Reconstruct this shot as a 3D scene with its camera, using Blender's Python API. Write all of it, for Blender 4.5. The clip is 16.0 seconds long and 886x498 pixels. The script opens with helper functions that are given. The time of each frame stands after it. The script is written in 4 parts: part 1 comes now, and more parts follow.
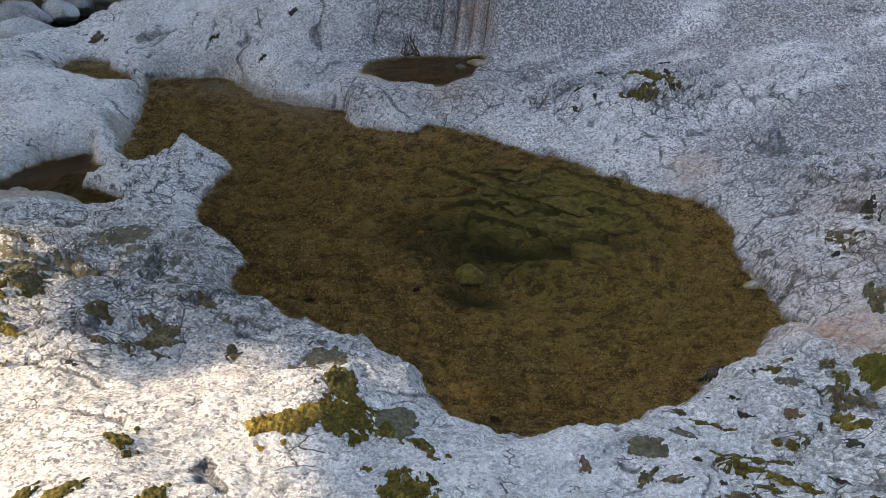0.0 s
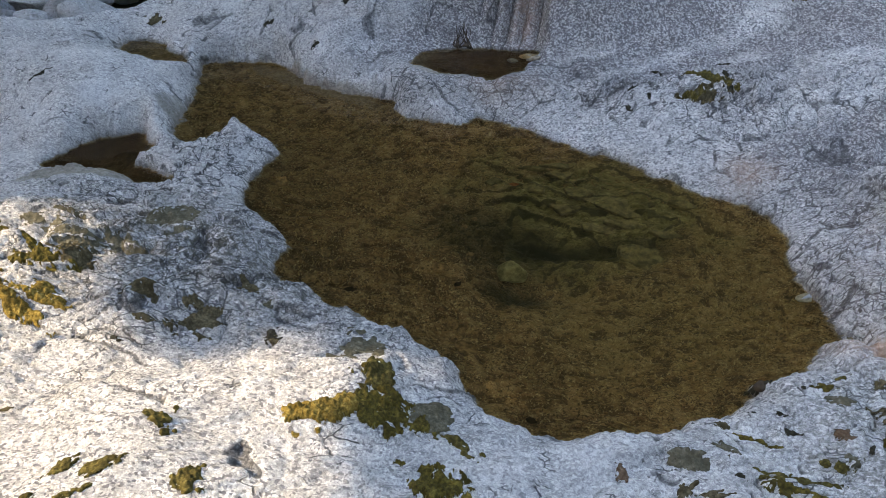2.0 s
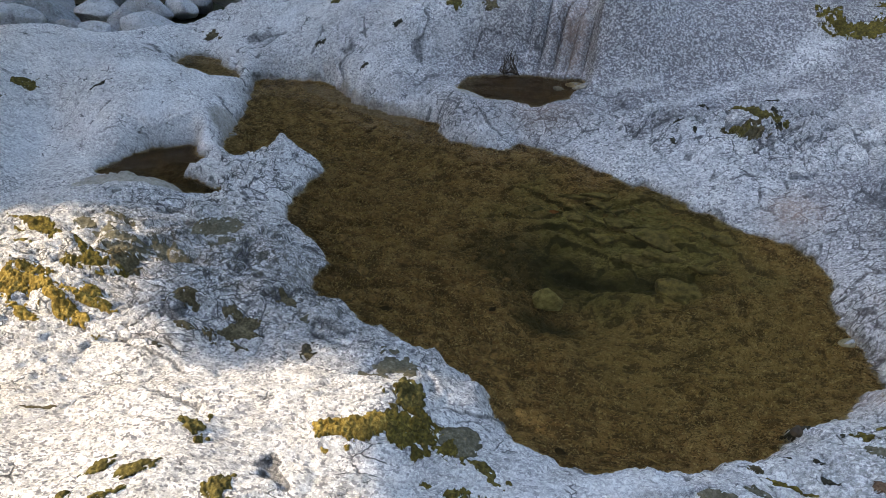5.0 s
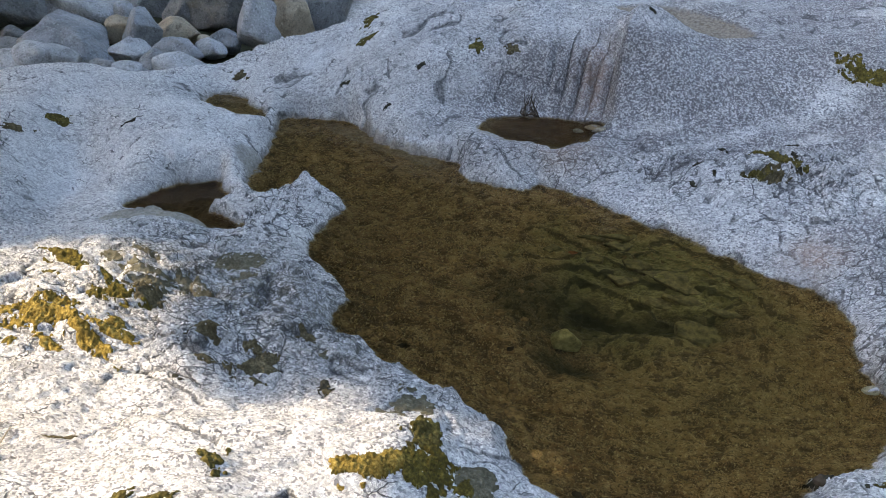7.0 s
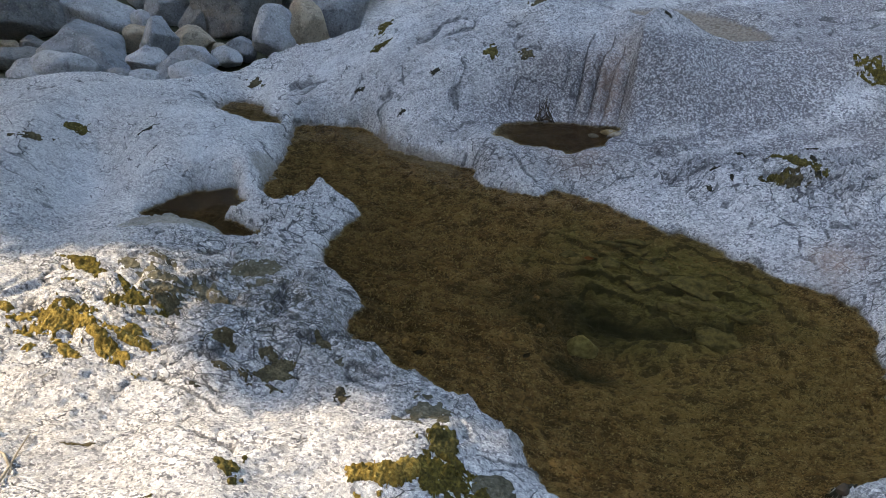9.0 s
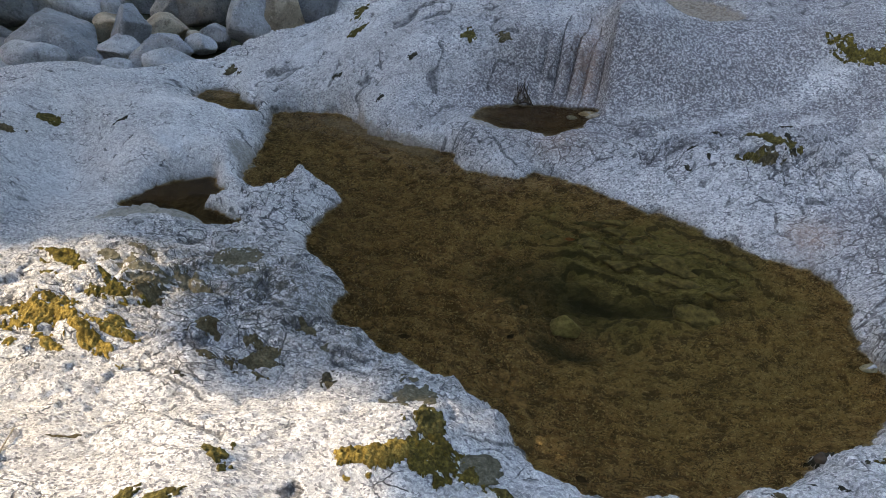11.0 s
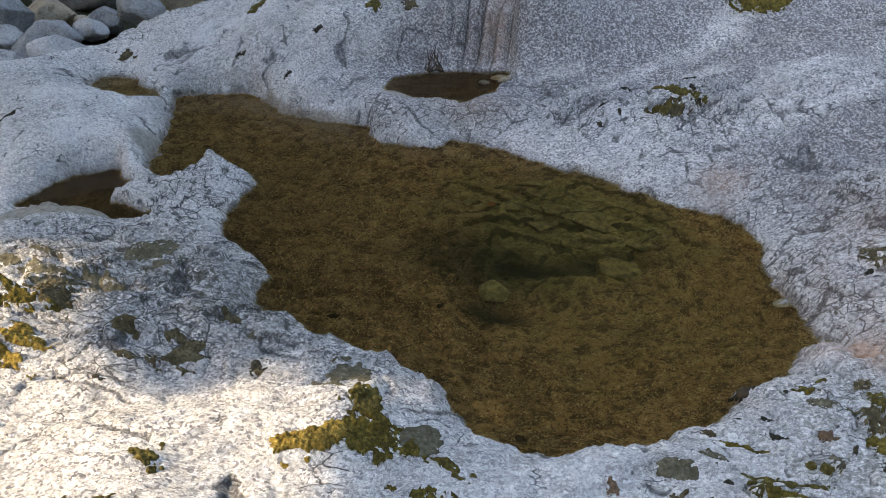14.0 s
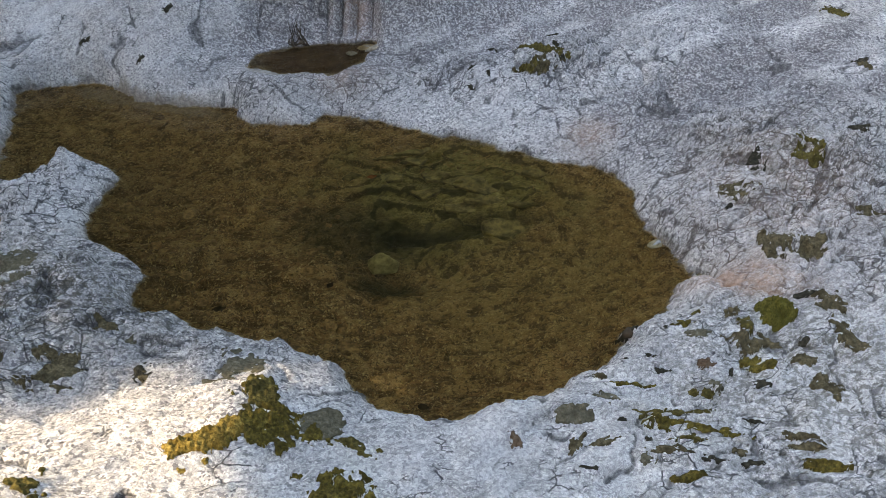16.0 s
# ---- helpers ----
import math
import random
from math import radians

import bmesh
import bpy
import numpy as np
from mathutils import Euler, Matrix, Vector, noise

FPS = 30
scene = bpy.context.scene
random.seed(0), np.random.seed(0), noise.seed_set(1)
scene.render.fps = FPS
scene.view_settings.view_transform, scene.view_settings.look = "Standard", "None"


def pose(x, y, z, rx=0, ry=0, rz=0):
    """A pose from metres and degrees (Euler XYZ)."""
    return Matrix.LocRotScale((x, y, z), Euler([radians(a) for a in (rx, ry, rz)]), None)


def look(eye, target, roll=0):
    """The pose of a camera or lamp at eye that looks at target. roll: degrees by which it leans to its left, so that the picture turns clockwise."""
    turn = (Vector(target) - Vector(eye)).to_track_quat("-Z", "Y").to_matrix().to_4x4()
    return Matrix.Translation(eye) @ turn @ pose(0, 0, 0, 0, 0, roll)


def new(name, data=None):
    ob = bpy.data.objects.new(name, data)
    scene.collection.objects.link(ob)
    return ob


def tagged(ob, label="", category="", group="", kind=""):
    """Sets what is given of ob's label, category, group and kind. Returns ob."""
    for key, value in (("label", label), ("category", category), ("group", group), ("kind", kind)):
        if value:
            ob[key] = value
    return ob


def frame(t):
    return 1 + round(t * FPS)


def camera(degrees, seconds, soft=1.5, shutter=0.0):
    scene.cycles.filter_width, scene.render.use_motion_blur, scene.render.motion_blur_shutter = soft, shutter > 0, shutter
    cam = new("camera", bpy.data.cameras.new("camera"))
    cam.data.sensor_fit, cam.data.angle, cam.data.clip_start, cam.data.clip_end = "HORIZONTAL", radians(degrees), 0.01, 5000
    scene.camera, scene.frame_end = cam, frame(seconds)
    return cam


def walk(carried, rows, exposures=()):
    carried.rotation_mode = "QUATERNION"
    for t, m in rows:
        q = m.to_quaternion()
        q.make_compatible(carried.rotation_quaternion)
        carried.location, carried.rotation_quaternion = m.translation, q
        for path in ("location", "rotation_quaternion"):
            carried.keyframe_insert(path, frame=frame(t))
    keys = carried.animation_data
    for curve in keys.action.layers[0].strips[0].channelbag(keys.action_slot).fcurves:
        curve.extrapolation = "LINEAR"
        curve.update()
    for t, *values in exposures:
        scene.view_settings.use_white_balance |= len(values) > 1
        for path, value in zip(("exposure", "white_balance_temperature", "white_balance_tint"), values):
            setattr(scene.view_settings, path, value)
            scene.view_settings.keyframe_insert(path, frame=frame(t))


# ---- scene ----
# camera: a standing person's slow pan over the pool (seconds, metres, degrees)
cam = camera(64.4, 16.0, 0.7)
EXPOSURES = [(0.0, 3.27, 8250, 9), (4.0, 3.25, 7650, 8), (6.3, 3.45, 7700, 8), (8.0, 3.40, 7700, 8), (8.8, 3.18, 7650, 8), (14.0, 3.33, 8350, 9), (16.0, 3.45, 8750, 9)]
PATH = [
    (0.0, 0.000, -0.000, 1.700, 52.83, 0.01, 0.00),
    (0.5, -0.006, 0.011, 1.693, 52.79, -0.01, 1.40),
    (1.0, -0.009, 0.009, 1.697, 52.76, -0.09, 2.58),
    (1.5, -0.013, 0.015, 1.693, 52.57, -0.10, 3.60),
    (2.0, -0.012, 0.023, 1.687, 52.29, -0.30, 4.34),
    (2.5, -0.012, 0.024, 1.688, 52.11, -0.25, 5.30),
    (3.0, -0.014, 0.026, 1.690, 51.80, -0.38, 6.04),
    (3.5, -0.013, 0.026, 1.691, 51.81, -0.48, 6.96),
    (4.0, -0.011, 0.027, 1.697, 52.17, -0.54, 7.51),
    (6.5, -0.017, -0.002, 1.717, 56.52, -1.06, 9.89),
    (7.0, -0.016, -0.001, 1.720, 56.98, -0.84, 10.26),
    (7.5, -0.021, -0.003, 1.719, 57.53, -0.61, 10.83),
    (8.0, -0.018, 0.001, 1.720, 57.82, -0.43, 11.31),
    (8.5, -0.017, 0.007, 1.720, 57.58, -0.18, 11.41),
    (9.0, -0.021, 0.007, 1.719, 57.40, -0.03, 11.13),
    (11.5, -0.026, -0.009, 1.718, 55.93, 0.16, 8.29),
    (12.0, -0.025, -0.004, 1.714, 55.67, 0.14, 7.29),
    (12.5, -0.022, 0.003, 1.711, 55.37, 0.02, 6.19),
    (13.0, -0.032, 0.040, 1.685, 54.81, -0.07, 5.01),
    (13.5, -0.018, 0.019, 1.697, 54.38, 0.50, 3.34),
    (14.0, -0.013, 0.013, 1.698, 54.01, 0.84, 1.48),
    (14.5, -0.002, 0.016, 1.697, 53.43, 0.77, -1.51),
    (15.0, 0.002, 0.018, 1.696, 52.93, 1.02, -3.61),
    (15.5, 0.007, 0.023, 1.689, 52.31, 1.18, -6.64),
    (16.0, 0.011, 0.030, 1.686, 51.58, 0.50, -9.30),
]
walk(cam, [(t, pose(x, y, z, a, b, c)) for t, x, y, z, a, b, c in PATH], EXPOSURES)

# ---- light: blue sky over a shaded stream bed, with a low sun breaking through an added tree's leaves ----
SUN_TO = Vector((-0.78, -0.12, 0.72)).normalized()
world = bpy.data.worlds.new("sky")
scene.world = world
world.use_nodes = True
wn = world.node_tree.nodes
sky = wn.new("ShaderNodeTexSky")
sky.sky_type, sky.sun_disc = "NISHITA", False
sky.sun_elevation = math.asin(SUN_TO.z)
sky.sun_rotation = math.atan2(SUN_TO.x, SUN_TO.y)
wn["Background"].inputs["Strength"].default_value = 0.15
world.node_tree.links.new(sky.outputs[0], wn["Background"].inputs["Color"])
sun = new("sun", bpy.data.lights.new("sun", "SUN"))
sun.data.energy, sun.data.angle, sun.data.color = 0.95, radians(0.7), (1.0, 0.86, 0.68)
sun.matrix_world = look(SUN_TO * 30, (0, 0, 0))


# ---- materials ----
class Nodes:
    """A node material with short words for its nodes."""

    def __init__(self, name, rough=0.7, spec=0.4):
        self.mat = bpy.data.materials.new(name)
        self.mat.use_nodes = True
        self.tree = self.mat.node_tree
        self.bsdf = self.tree.nodes["Principled BSDF"]
        self.bsdf.inputs["Roughness"].default_value = rough
        self.bsdf.inputs["Specular IOR Level"].default_value = spec
        self.place = self.node("ShaderNodeNewGeometry").outputs["Position"]

    def node(self, kind, **values):
        n = self.tree.nodes.new(kind)
        for key, value in values.items():
            self.put(n.inputs[key.replace("_", " ")], value)
        return n

    def put(self, socket, value):
        if isinstance(value, bpy.types.NodeSocket):
            self.tree.links.new(value, socket)
        else:
            socket.default_value = value

    def noise(self, scale, detail=4.0, rough=0.55, warp=0.0, at=None):
        return self.node("ShaderNodeTexNoise", Vector=at or self.place, Scale=scale, Detail=detail, Roughness=rough, Distortion=warp).outputs[0]

    def stretch(self, sx, sy, sz, turn=0.0, at=None):
        m = self.node("ShaderNodeMapping", Vector=at or self.place)
        m.inputs["Scale"].default_value = (sx, sy, sz)
        m.inputs["Rotation"].default_value = (0, 0, radians(turn))
        return m.outputs[0]

    def ramp(self, fac, *stops):
        n = self.node("ShaderNodeValToRGB", Fac=fac)
        r = n.color_ramp
        while len(r.elements) < len(stops):
            r.elements.new(0.5)
        for e, (p, c) in zip(r.elements, stops):
            e.position = p
            e.color = (c, c, c, 1) if isinstance(c, (int, float)) else (*c, 1)
        return n.outputs[0]

    def mix(self, fac, a, b, how="MIX"):
        n = self.tree.nodes.new("ShaderNodeMix")
        n.data_type, n.blend_type = "RGBA", how
        self.put(n.inputs[0], fac)
        for k, v in ((6, a), (7, b)):
            self.put(n.inputs[k], v if isinstance(v, bpy.types.NodeSocket) else (*v, 1))
        return n.outputs[2]

    def math(self, how, a, b=0.0, c=0.0):
        n = self.tree.nodes.new("ShaderNodeMath")
        n.operation = how
        for k, v in enumerate((a, b, c)):
            self.put(n.inputs[k], v)
        return n.outputs[0]

    def bump(self, height, strength, distance, under=None):
        n = self.node("ShaderNodeBump", Height=height, Strength=strength, Distance=distance)
        if under:
            self.put(n.inputs["Normal"], under)
        self.put(self.bsdf.inputs["Normal"], n.outputs[0])
        return n.outputs[0]

    def colour(self, value):
        self.put(self.bsdf.inputs["Base Color"], value)


    def attribute(self, name):
        n = self.tree.nodes.new("ShaderNodeAttribute")
        n.attribute_name = name
        return n.outputs["Fac"]


def granite_material():
    """Pale foliated granite of small crystals; the pool floors carry brown silt and green algae, the walls a rusty stain."""
    g = Nodes("granite", 0.72, 0.30)

    def shifted(at, scale, amount, detail=2.0):
        n = g.node("ShaderNodeVectorMath")
        n.operation = "MULTIPLY_ADD"
        g.put(n.inputs[0], g.node("ShaderNodeTexNoise", Vector=g.place, Scale=scale, Detail=detail).outputs[1])
        n.inputs[1].default_value = (amount, amount, amount)
        g.put(n.inputs[2], at)
        return n.outputs[0]

    flow = g.stretch(1.0, 1.9, 1.3, 14, shifted(g.place, 4.0, 0.07, 4.0))
    jitter = shifted(g.stretch(1.0, 1.25, 1.1, 14), 45.0, 0.010)
    wander = shifted(flow, 30.0, 0.022, 3.0)

    def cell_tone(scale):
        n = g.node("ShaderNodeTexVoronoi", Vector=jitter, Scale=scale)
        return g.node("ShaderNodeSeparateColor", Color=n.outputs["Color"]).outputs[0]

    def veins(n, width, strength):
        return g.ramp(n, (0.5 - width, 0.0), (0.5 - 0.3 * width, strength), (0.5 + 0.3 * width, strength), (0.5 + width, 0.0))

    def crackle(scale, width):
        n = g.node("ShaderNodeTexVoronoi", Vector=wander, Scale=scale)
        n.feature = "DISTANCE_TO_EDGE"
        return g.ramp(n.outputs["Distance"], (0.0, 1.0), (width * 0.5, 0.85), (width, 0.0))

    # crystals of quartz, feldspar and mica at two sizes
    tone, tone_coarse = cell_tone(120), cell_tone(50)
    crystal = g.ramp(tone, (0.0, (0.15, 0.15, 0.17)), (0.20, (0.24, 0.24, 0.26)), (0.27, (0.53, 0.53, 0.54)), (0.58, (0.68, 0.68, 0.675)), (0.66, (0.86, 0.85, 0.84)), (1.0, (0.90, 0.89, 0.87)))
    patch = g.noise(5.0, 6, 0.65, 0.4)
    blotch = g.noise(1.5, 5, 0.6)
    fine = g.noise(55, 3, 0.65)
    base = g.mix(g.ramp(tone_coarse, (0.12, 0.22), (0.22, 0.0)), crystal, (0.27, 0.27, 0.30))
    base = g.mix(g.ramp(tone_coarse, (0.72, 0.0), (0.84, 0.30)), base, (0.86, 0.85, 0.83))
    base = g.mix(g.ramp(patch, (0.34, 0.35), (0.58, 0.0)), base, (0.40, 0.40, 0.42))
    base = g.mix(g.ramp(blotch, (0.48, 0.0), (0.74, 0.30)), base, (0.62, 0.54, 0.45))
    # paler rock, including sky light painted onto the far left slope
    lightened = g.attribute("lightened")
    base = g.mix(g.math("MULTIPLY", lightened, 0.48), base, (0.88, 0.87, 0.86))
    # dark worm-like seams between the grains, and long thin lines along the foliation
    flaky = g.attribute("flaky")
    worm = g.math("MULTIPLY", veins(g.noise(40, 3, 0.6, 0.5), 0.045, 0.8), g.ramp(g.math("ADD", g.noise(7, 4, 0.6), g.math("MULTIPLY", flaky, 0.2)), (0.44, 0.10), (0.62, 1.0)))
    worm_fine = veins(g.noise(95, 2, 0.6, 0.3), 0.045, 0.65)
    crack = g.math("MULTIPLY", crackle(9, 0.030), g.ramp(g.math("ADD", g.noise(5, 5, 0.65), g.math("MULTIPLY", flaky, 0.16)), (0.60, 0.0), (0.65, 1.0)))
    chip = g.math("MULTIPLY", crackle(24, 0.07), g.ramp(g.math("ADD", g.noise(9, 5, 0.65), g.math("MULTIPLY", flaky, 0.16)), (0.63, 0.0), (0.68, 0.9)))
    long_at = g.stretch(1.0, 7.0, 1.0, 14, shifted(g.place, 2.5, 0.16, 4.0))
    streak = g.math("MULTIPLY", veins(g.noise(9, 4, 0.62, 0.3, long_at), 0.022, 1.0), g.ramp(g.noise(4, 5, 0.65), (0.47, 0.0), (0.56, 1.0)))
    joint = g.math("MAXIMUM", crack, chip)
    worm_fine = g.math("MULTIPLY", worm_fine, g.math("SUBTRACT", 1.0, g.math("MULTIPLY", lightened, 0.15)))
    lines = g.math("MAXIMUM", g.math("MAXIMUM", worm, joint), g.math("MAXIMUM", worm_fine, streak))
    base = g.mix(g.math("MULTIPLY", lines, 0.70), base, (0.13, 0.132, 0.145))
    base = g.mix(g.math("MULTIPLY", joint, 0.80), base, (0.055, 0.056, 0.062))
    # bands of dark minerals, with shade on the back and right slopes painted in
    mineral_shade = g.attribute("mineral_shade")
    base = g.mix(g.math("MULTIPLY", mineral_shade, g.ramp(g.noise(80, 3, 0.6), (0.43, 0.92), (0.55, 0.22))), base, (0.130, 0.120, 0.130))
    # painted shade in the open joints, creases and wall grooves, with dark grit and dry lichen
    base = g.mix(g.math("MULTIPLY", g.ramp(g.attribute("grit_shade"), (0.42, 0.0), (0.62, 1.0)), g.ramp(fine, (0.34, 0.95), (0.62, 0.55))), base, (0.060, 0.061, 0.066))
    lichen = g.math("MULTIPLY", g.attribute("lichen"), g.ramp(g.noise(34, 6, 0.72, 0.4, flow), (0.49, 0.0), (0.55, 1.0)))
    base = g.mix(g.math("MULTIPLY", lichen, 0.80), base, (0.11, 0.104, 0.08))
    rust = g.math("MULTIPLY", g.attribute("rust"), g.ramp(g.noise(16, 5, 0.65), (0.36, 0.40), (0.56, 1.0)))
    base = g.mix(g.math("MULTIPLY", rust, 0.80), base, g.mix(g.ramp(fine, (0.40, 0.0), (0.60, 1.0)), (0.38, 0.215, 0.135), (0.62, 0.40, 0.285)))
    wet = g.attribute("wet")
    # wet rim; its dark tone also paints the shade line at the waterline
    base = g.mix(g.math("MULTIPLY", wet, 0.75), base, (0.085, 0.070, 0.050))
    dry_silt = g.math("MULTIPLY", g.attribute("dry_silt"), g.ramp(g.noise(30, 4), (0.3, 0.7), (0.5, 1.0)))
    base = g.mix(dry_silt, base, g.mix(g.ramp(fine, (0.35, 0.0), (0.62, 1.0)), (0.24, 0.222, 0.185), (0.40, 0.375, 0.325)))
    # pool floor: silt combed round the deep hole, green slime on the ledges; hollows and depths darkened as painted
    # shade
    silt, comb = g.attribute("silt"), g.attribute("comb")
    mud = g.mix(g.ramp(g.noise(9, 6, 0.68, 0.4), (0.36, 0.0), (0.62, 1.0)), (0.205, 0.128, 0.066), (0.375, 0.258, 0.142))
    # relief shading in colour: low strands dark, high strands pale
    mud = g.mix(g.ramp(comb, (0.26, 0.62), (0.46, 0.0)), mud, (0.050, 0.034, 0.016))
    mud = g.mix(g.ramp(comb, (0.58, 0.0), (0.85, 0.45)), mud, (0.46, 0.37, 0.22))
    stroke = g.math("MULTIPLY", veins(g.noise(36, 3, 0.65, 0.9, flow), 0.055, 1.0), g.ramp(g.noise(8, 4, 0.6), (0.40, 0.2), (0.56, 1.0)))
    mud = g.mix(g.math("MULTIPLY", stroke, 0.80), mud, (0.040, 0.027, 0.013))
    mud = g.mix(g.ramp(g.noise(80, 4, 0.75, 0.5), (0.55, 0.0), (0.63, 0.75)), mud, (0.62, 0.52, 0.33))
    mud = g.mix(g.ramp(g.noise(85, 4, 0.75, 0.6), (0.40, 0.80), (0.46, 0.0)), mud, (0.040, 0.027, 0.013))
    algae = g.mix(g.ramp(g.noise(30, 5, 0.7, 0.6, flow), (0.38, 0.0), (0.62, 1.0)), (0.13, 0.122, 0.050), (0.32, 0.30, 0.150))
    # the slime gets the same painted shade in hollows and on risers
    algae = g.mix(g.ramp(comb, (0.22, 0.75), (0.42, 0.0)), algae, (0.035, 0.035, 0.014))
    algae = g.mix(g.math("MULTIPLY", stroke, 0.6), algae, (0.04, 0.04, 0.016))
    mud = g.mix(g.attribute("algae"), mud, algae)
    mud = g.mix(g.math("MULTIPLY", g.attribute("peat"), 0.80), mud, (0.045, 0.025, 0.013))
    # light lost in deep water, put into the floor's colour
    mud = g.mix(g.attribute("depth_shade"), mud, (0.017, 0.019, 0.008))
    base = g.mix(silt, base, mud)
    base = g.mix(g.math("MULTIPLY", g.attribute("shelf"), 0.85), base, g.mix(g.ramp(fine, (0.4, 0.0), (0.6, 1.0)), (0.19, 0.158, 0.125), (0.36, 0.312, 0.262)))
    # near-black colour stands for shade among the boulders and darkens unseen slopes
    base = g.mix(g.attribute("dark_ground"), base, g.mix(g.ramp(g.noise(0.5, 5, 0.7), (0.35, 0.0), (0.65, 1.0)), (0.012, 0.016, 0.006), (0.035, 0.042, 0.016)))
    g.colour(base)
    g.put(g.bsdf.inputs["Roughness"], g.math("SUBTRACT", 0.76, g.math("MULTIPLY", wet, 0.42)))
    under = g.bump(g.noise(24, 6, 0.72, 0.3, flow), 0.62, 0.024)
    g.bump(g.math("SUBTRACT", g.noise(95, 2, 0.6, 0.0, flow), g.math("ADD", g.math("MULTIPLY", lines, 0.5), joint)), 0.75, 0.011, under)
    return g.mat


def water_material():
    """Clear tea-brown water: refraction tinted by the peat, with the faint gloss of a still surface."""
    w = Nodes("pool_water", 0.02, 0.5)
    tree = w.tree
    ripple = w.node("ShaderNodeBump", Height=w.noise(7, 2, 0.5), Strength=0.04, Distance=0.004).outputs[0]
    clear = w.node("ShaderNodeBsdfRefraction", Color=(0.90, 0.80, 0.58, 1), Roughness=0.0, IOR=1.33, Normal=ripple)
    gloss = w.node("ShaderNodeBsdfGlossy", Color=(1, 1, 1, 1), Roughness=0.02, Normal=ripple)
    share = w.math("MULTIPLY", w.node("ShaderNodeFresnel", IOR=1.33, Normal=ripple).outputs[0], 0.55)
    both = w.node("ShaderNodeMixShader")
    w.put(both.inputs[0], share)
    w.put(both.inputs[1], clear.outputs[0])
    w.put(both.inputs[2], gloss.outputs[0])
    tree.links.new(both.outputs[0], tree.nodes["Material Output"].inputs["Surface"])
    tree.nodes.remove(w.bsdf)
    return w.mat


def moss_material(name, low, mid, high, scale=95):
    m = Nodes(name, 0.92, 0.1)
    clump = m.noise(scale, 4, 0.7)
    tone = m.ramp(clump, (0.32, low), (0.50, mid), (0.68, high))
    m.colour(m.mix(m.ramp(m.noise(26, 4, 0.6), (0.40, 0.0), (0.62, 0.65)), tone, low))
    m.bump(m.noise(scale * 1.6, 2, 0.5), 0.8, 0.005)
    return m.mat


def boulder_material(name, dark, light, warm=0.15):
    """River stone: mottled at hand size, speckled with dark and pale crystals, pitted."""
    b = Nodes(name, 0.7, 0.3)
    tone = b.mix(b.ramp(b.noise(4, 6, 0.62, 0.3), (0.36, 0.0), (0.64, 1.0)), dark, light)
    tone = b.mix(b.ramp(b.noise(14, 6, 0.7, 0.3), (0.36, 0.55), (0.48, 0.0)), tone, tuple(0.40 * c for c in dark))
    tone = b.mix(b.ramp(b.noise(70, 4, 0.7), (0.52, 0.0), (0.64, 0.60)), tone, tuple(0.35 * c for c in dark))
    tone = b.mix(b.ramp(b.noise(60, 3, 0.7, 0.0, b.stretch(1, 1, 1, 40)), (0.56, 0.0), (0.66, 0.5)), tone, tuple(min(0.8, 1.5 * c) for c in light))
    tone = b.mix(b.ramp(b.noise(9, 5, 0.6), (0.52, 0.0), (0.72, warm)), tone, (0.34, 0.27, 0.18))
    b.colour(tone)
    b.bump(b.noise(18, 6, 0.7), 0.8, 0.030)
    return b.mat


def plain_material(name, dark, light, scale, rough=0.8):
    p = Nodes(name, rough, 0.3)
    p.colour(p.mix(p.ramp(p.noise(scale, 4, 0.6), (0.35, 0.0), (0.65, 1.0)), dark, light))
    p.bump(p.noise(scale * 2, 2, 0.5), 0.5, 0.004)
    return p.mat


GRANITE, WATER = granite_material(), water_material()
MOSS_GOLD = moss_material("golden_moss", (0.065, 0.045, 0.011), (0.21, 0.145, 0.034), (0.38, 0.285, 0.09))
MOSS_MIXED = moss_material("mixed_moss", (0.0315, 0.0252, 0.0084), (0.1050, 0.0805, 0.0182), (0.2030, 0.1575, 0.0385))
MOSS_OLIVE = moss_material("olive_moss", (0.0315, 0.0266, 0.0091), (0.0910, 0.0735, 0.0224), (0.1750, 0.1435, 0.0462))
MOSS_BROWN = moss_material("brown_moss", (0.0350, 0.0280, 0.0154), (0.0980, 0.0805, 0.0455), (0.1820, 0.1505, 0.0910))
MOSS_DARK = moss_material("dark_lichen", (0.0154, 0.0140, 0.0098), (0.0385, 0.0350, 0.0252), (0.0840, 0.0770, 0.0560))
MOSS_CUSHION = moss_material("cushion_moss", (0.0420, 0.0385, 0.0084), (0.1050, 0.0945, 0.0196), (0.1680, 0.1470, 0.0385), 160)
MOSS_RUST = moss_material("rusty_litter", (0.0560, 0.0350, 0.0210), (0.1190, 0.0770, 0.0490), (0.2100, 0.1540, 0.1120))
LICHEN_GREY = moss_material("grey_lichen", (0.0525, 0.0476, 0.0315), (0.1085, 0.0980, 0.0665), (0.1820, 0.1715, 0.1330))
BOULDER_GREY = boulder_material("boulder_grey", (0.17, 0.182, 0.195), (0.32, 0.335, 0.355))
BOULDER_PALE = boulder_material("boulder_pale", (0.25, 0.258, 0.268), (0.44, 0.452, 0.462))
BOULDER_DARK = boulder_material("boulder_dark", (0.101, 0.101, 0.101), (0.218, 0.218, 0.210), 0.3)
BOULDER_TAN = boulder_material("boulder_tan", (0.248, 0.200, 0.144), (0.417, 0.353, 0.265), 0.3)
STONE_SUNK = plain_material("sunken_stone", (0.050, 0.046, 0.022), (0.20, 0.178, 0.092), 28)
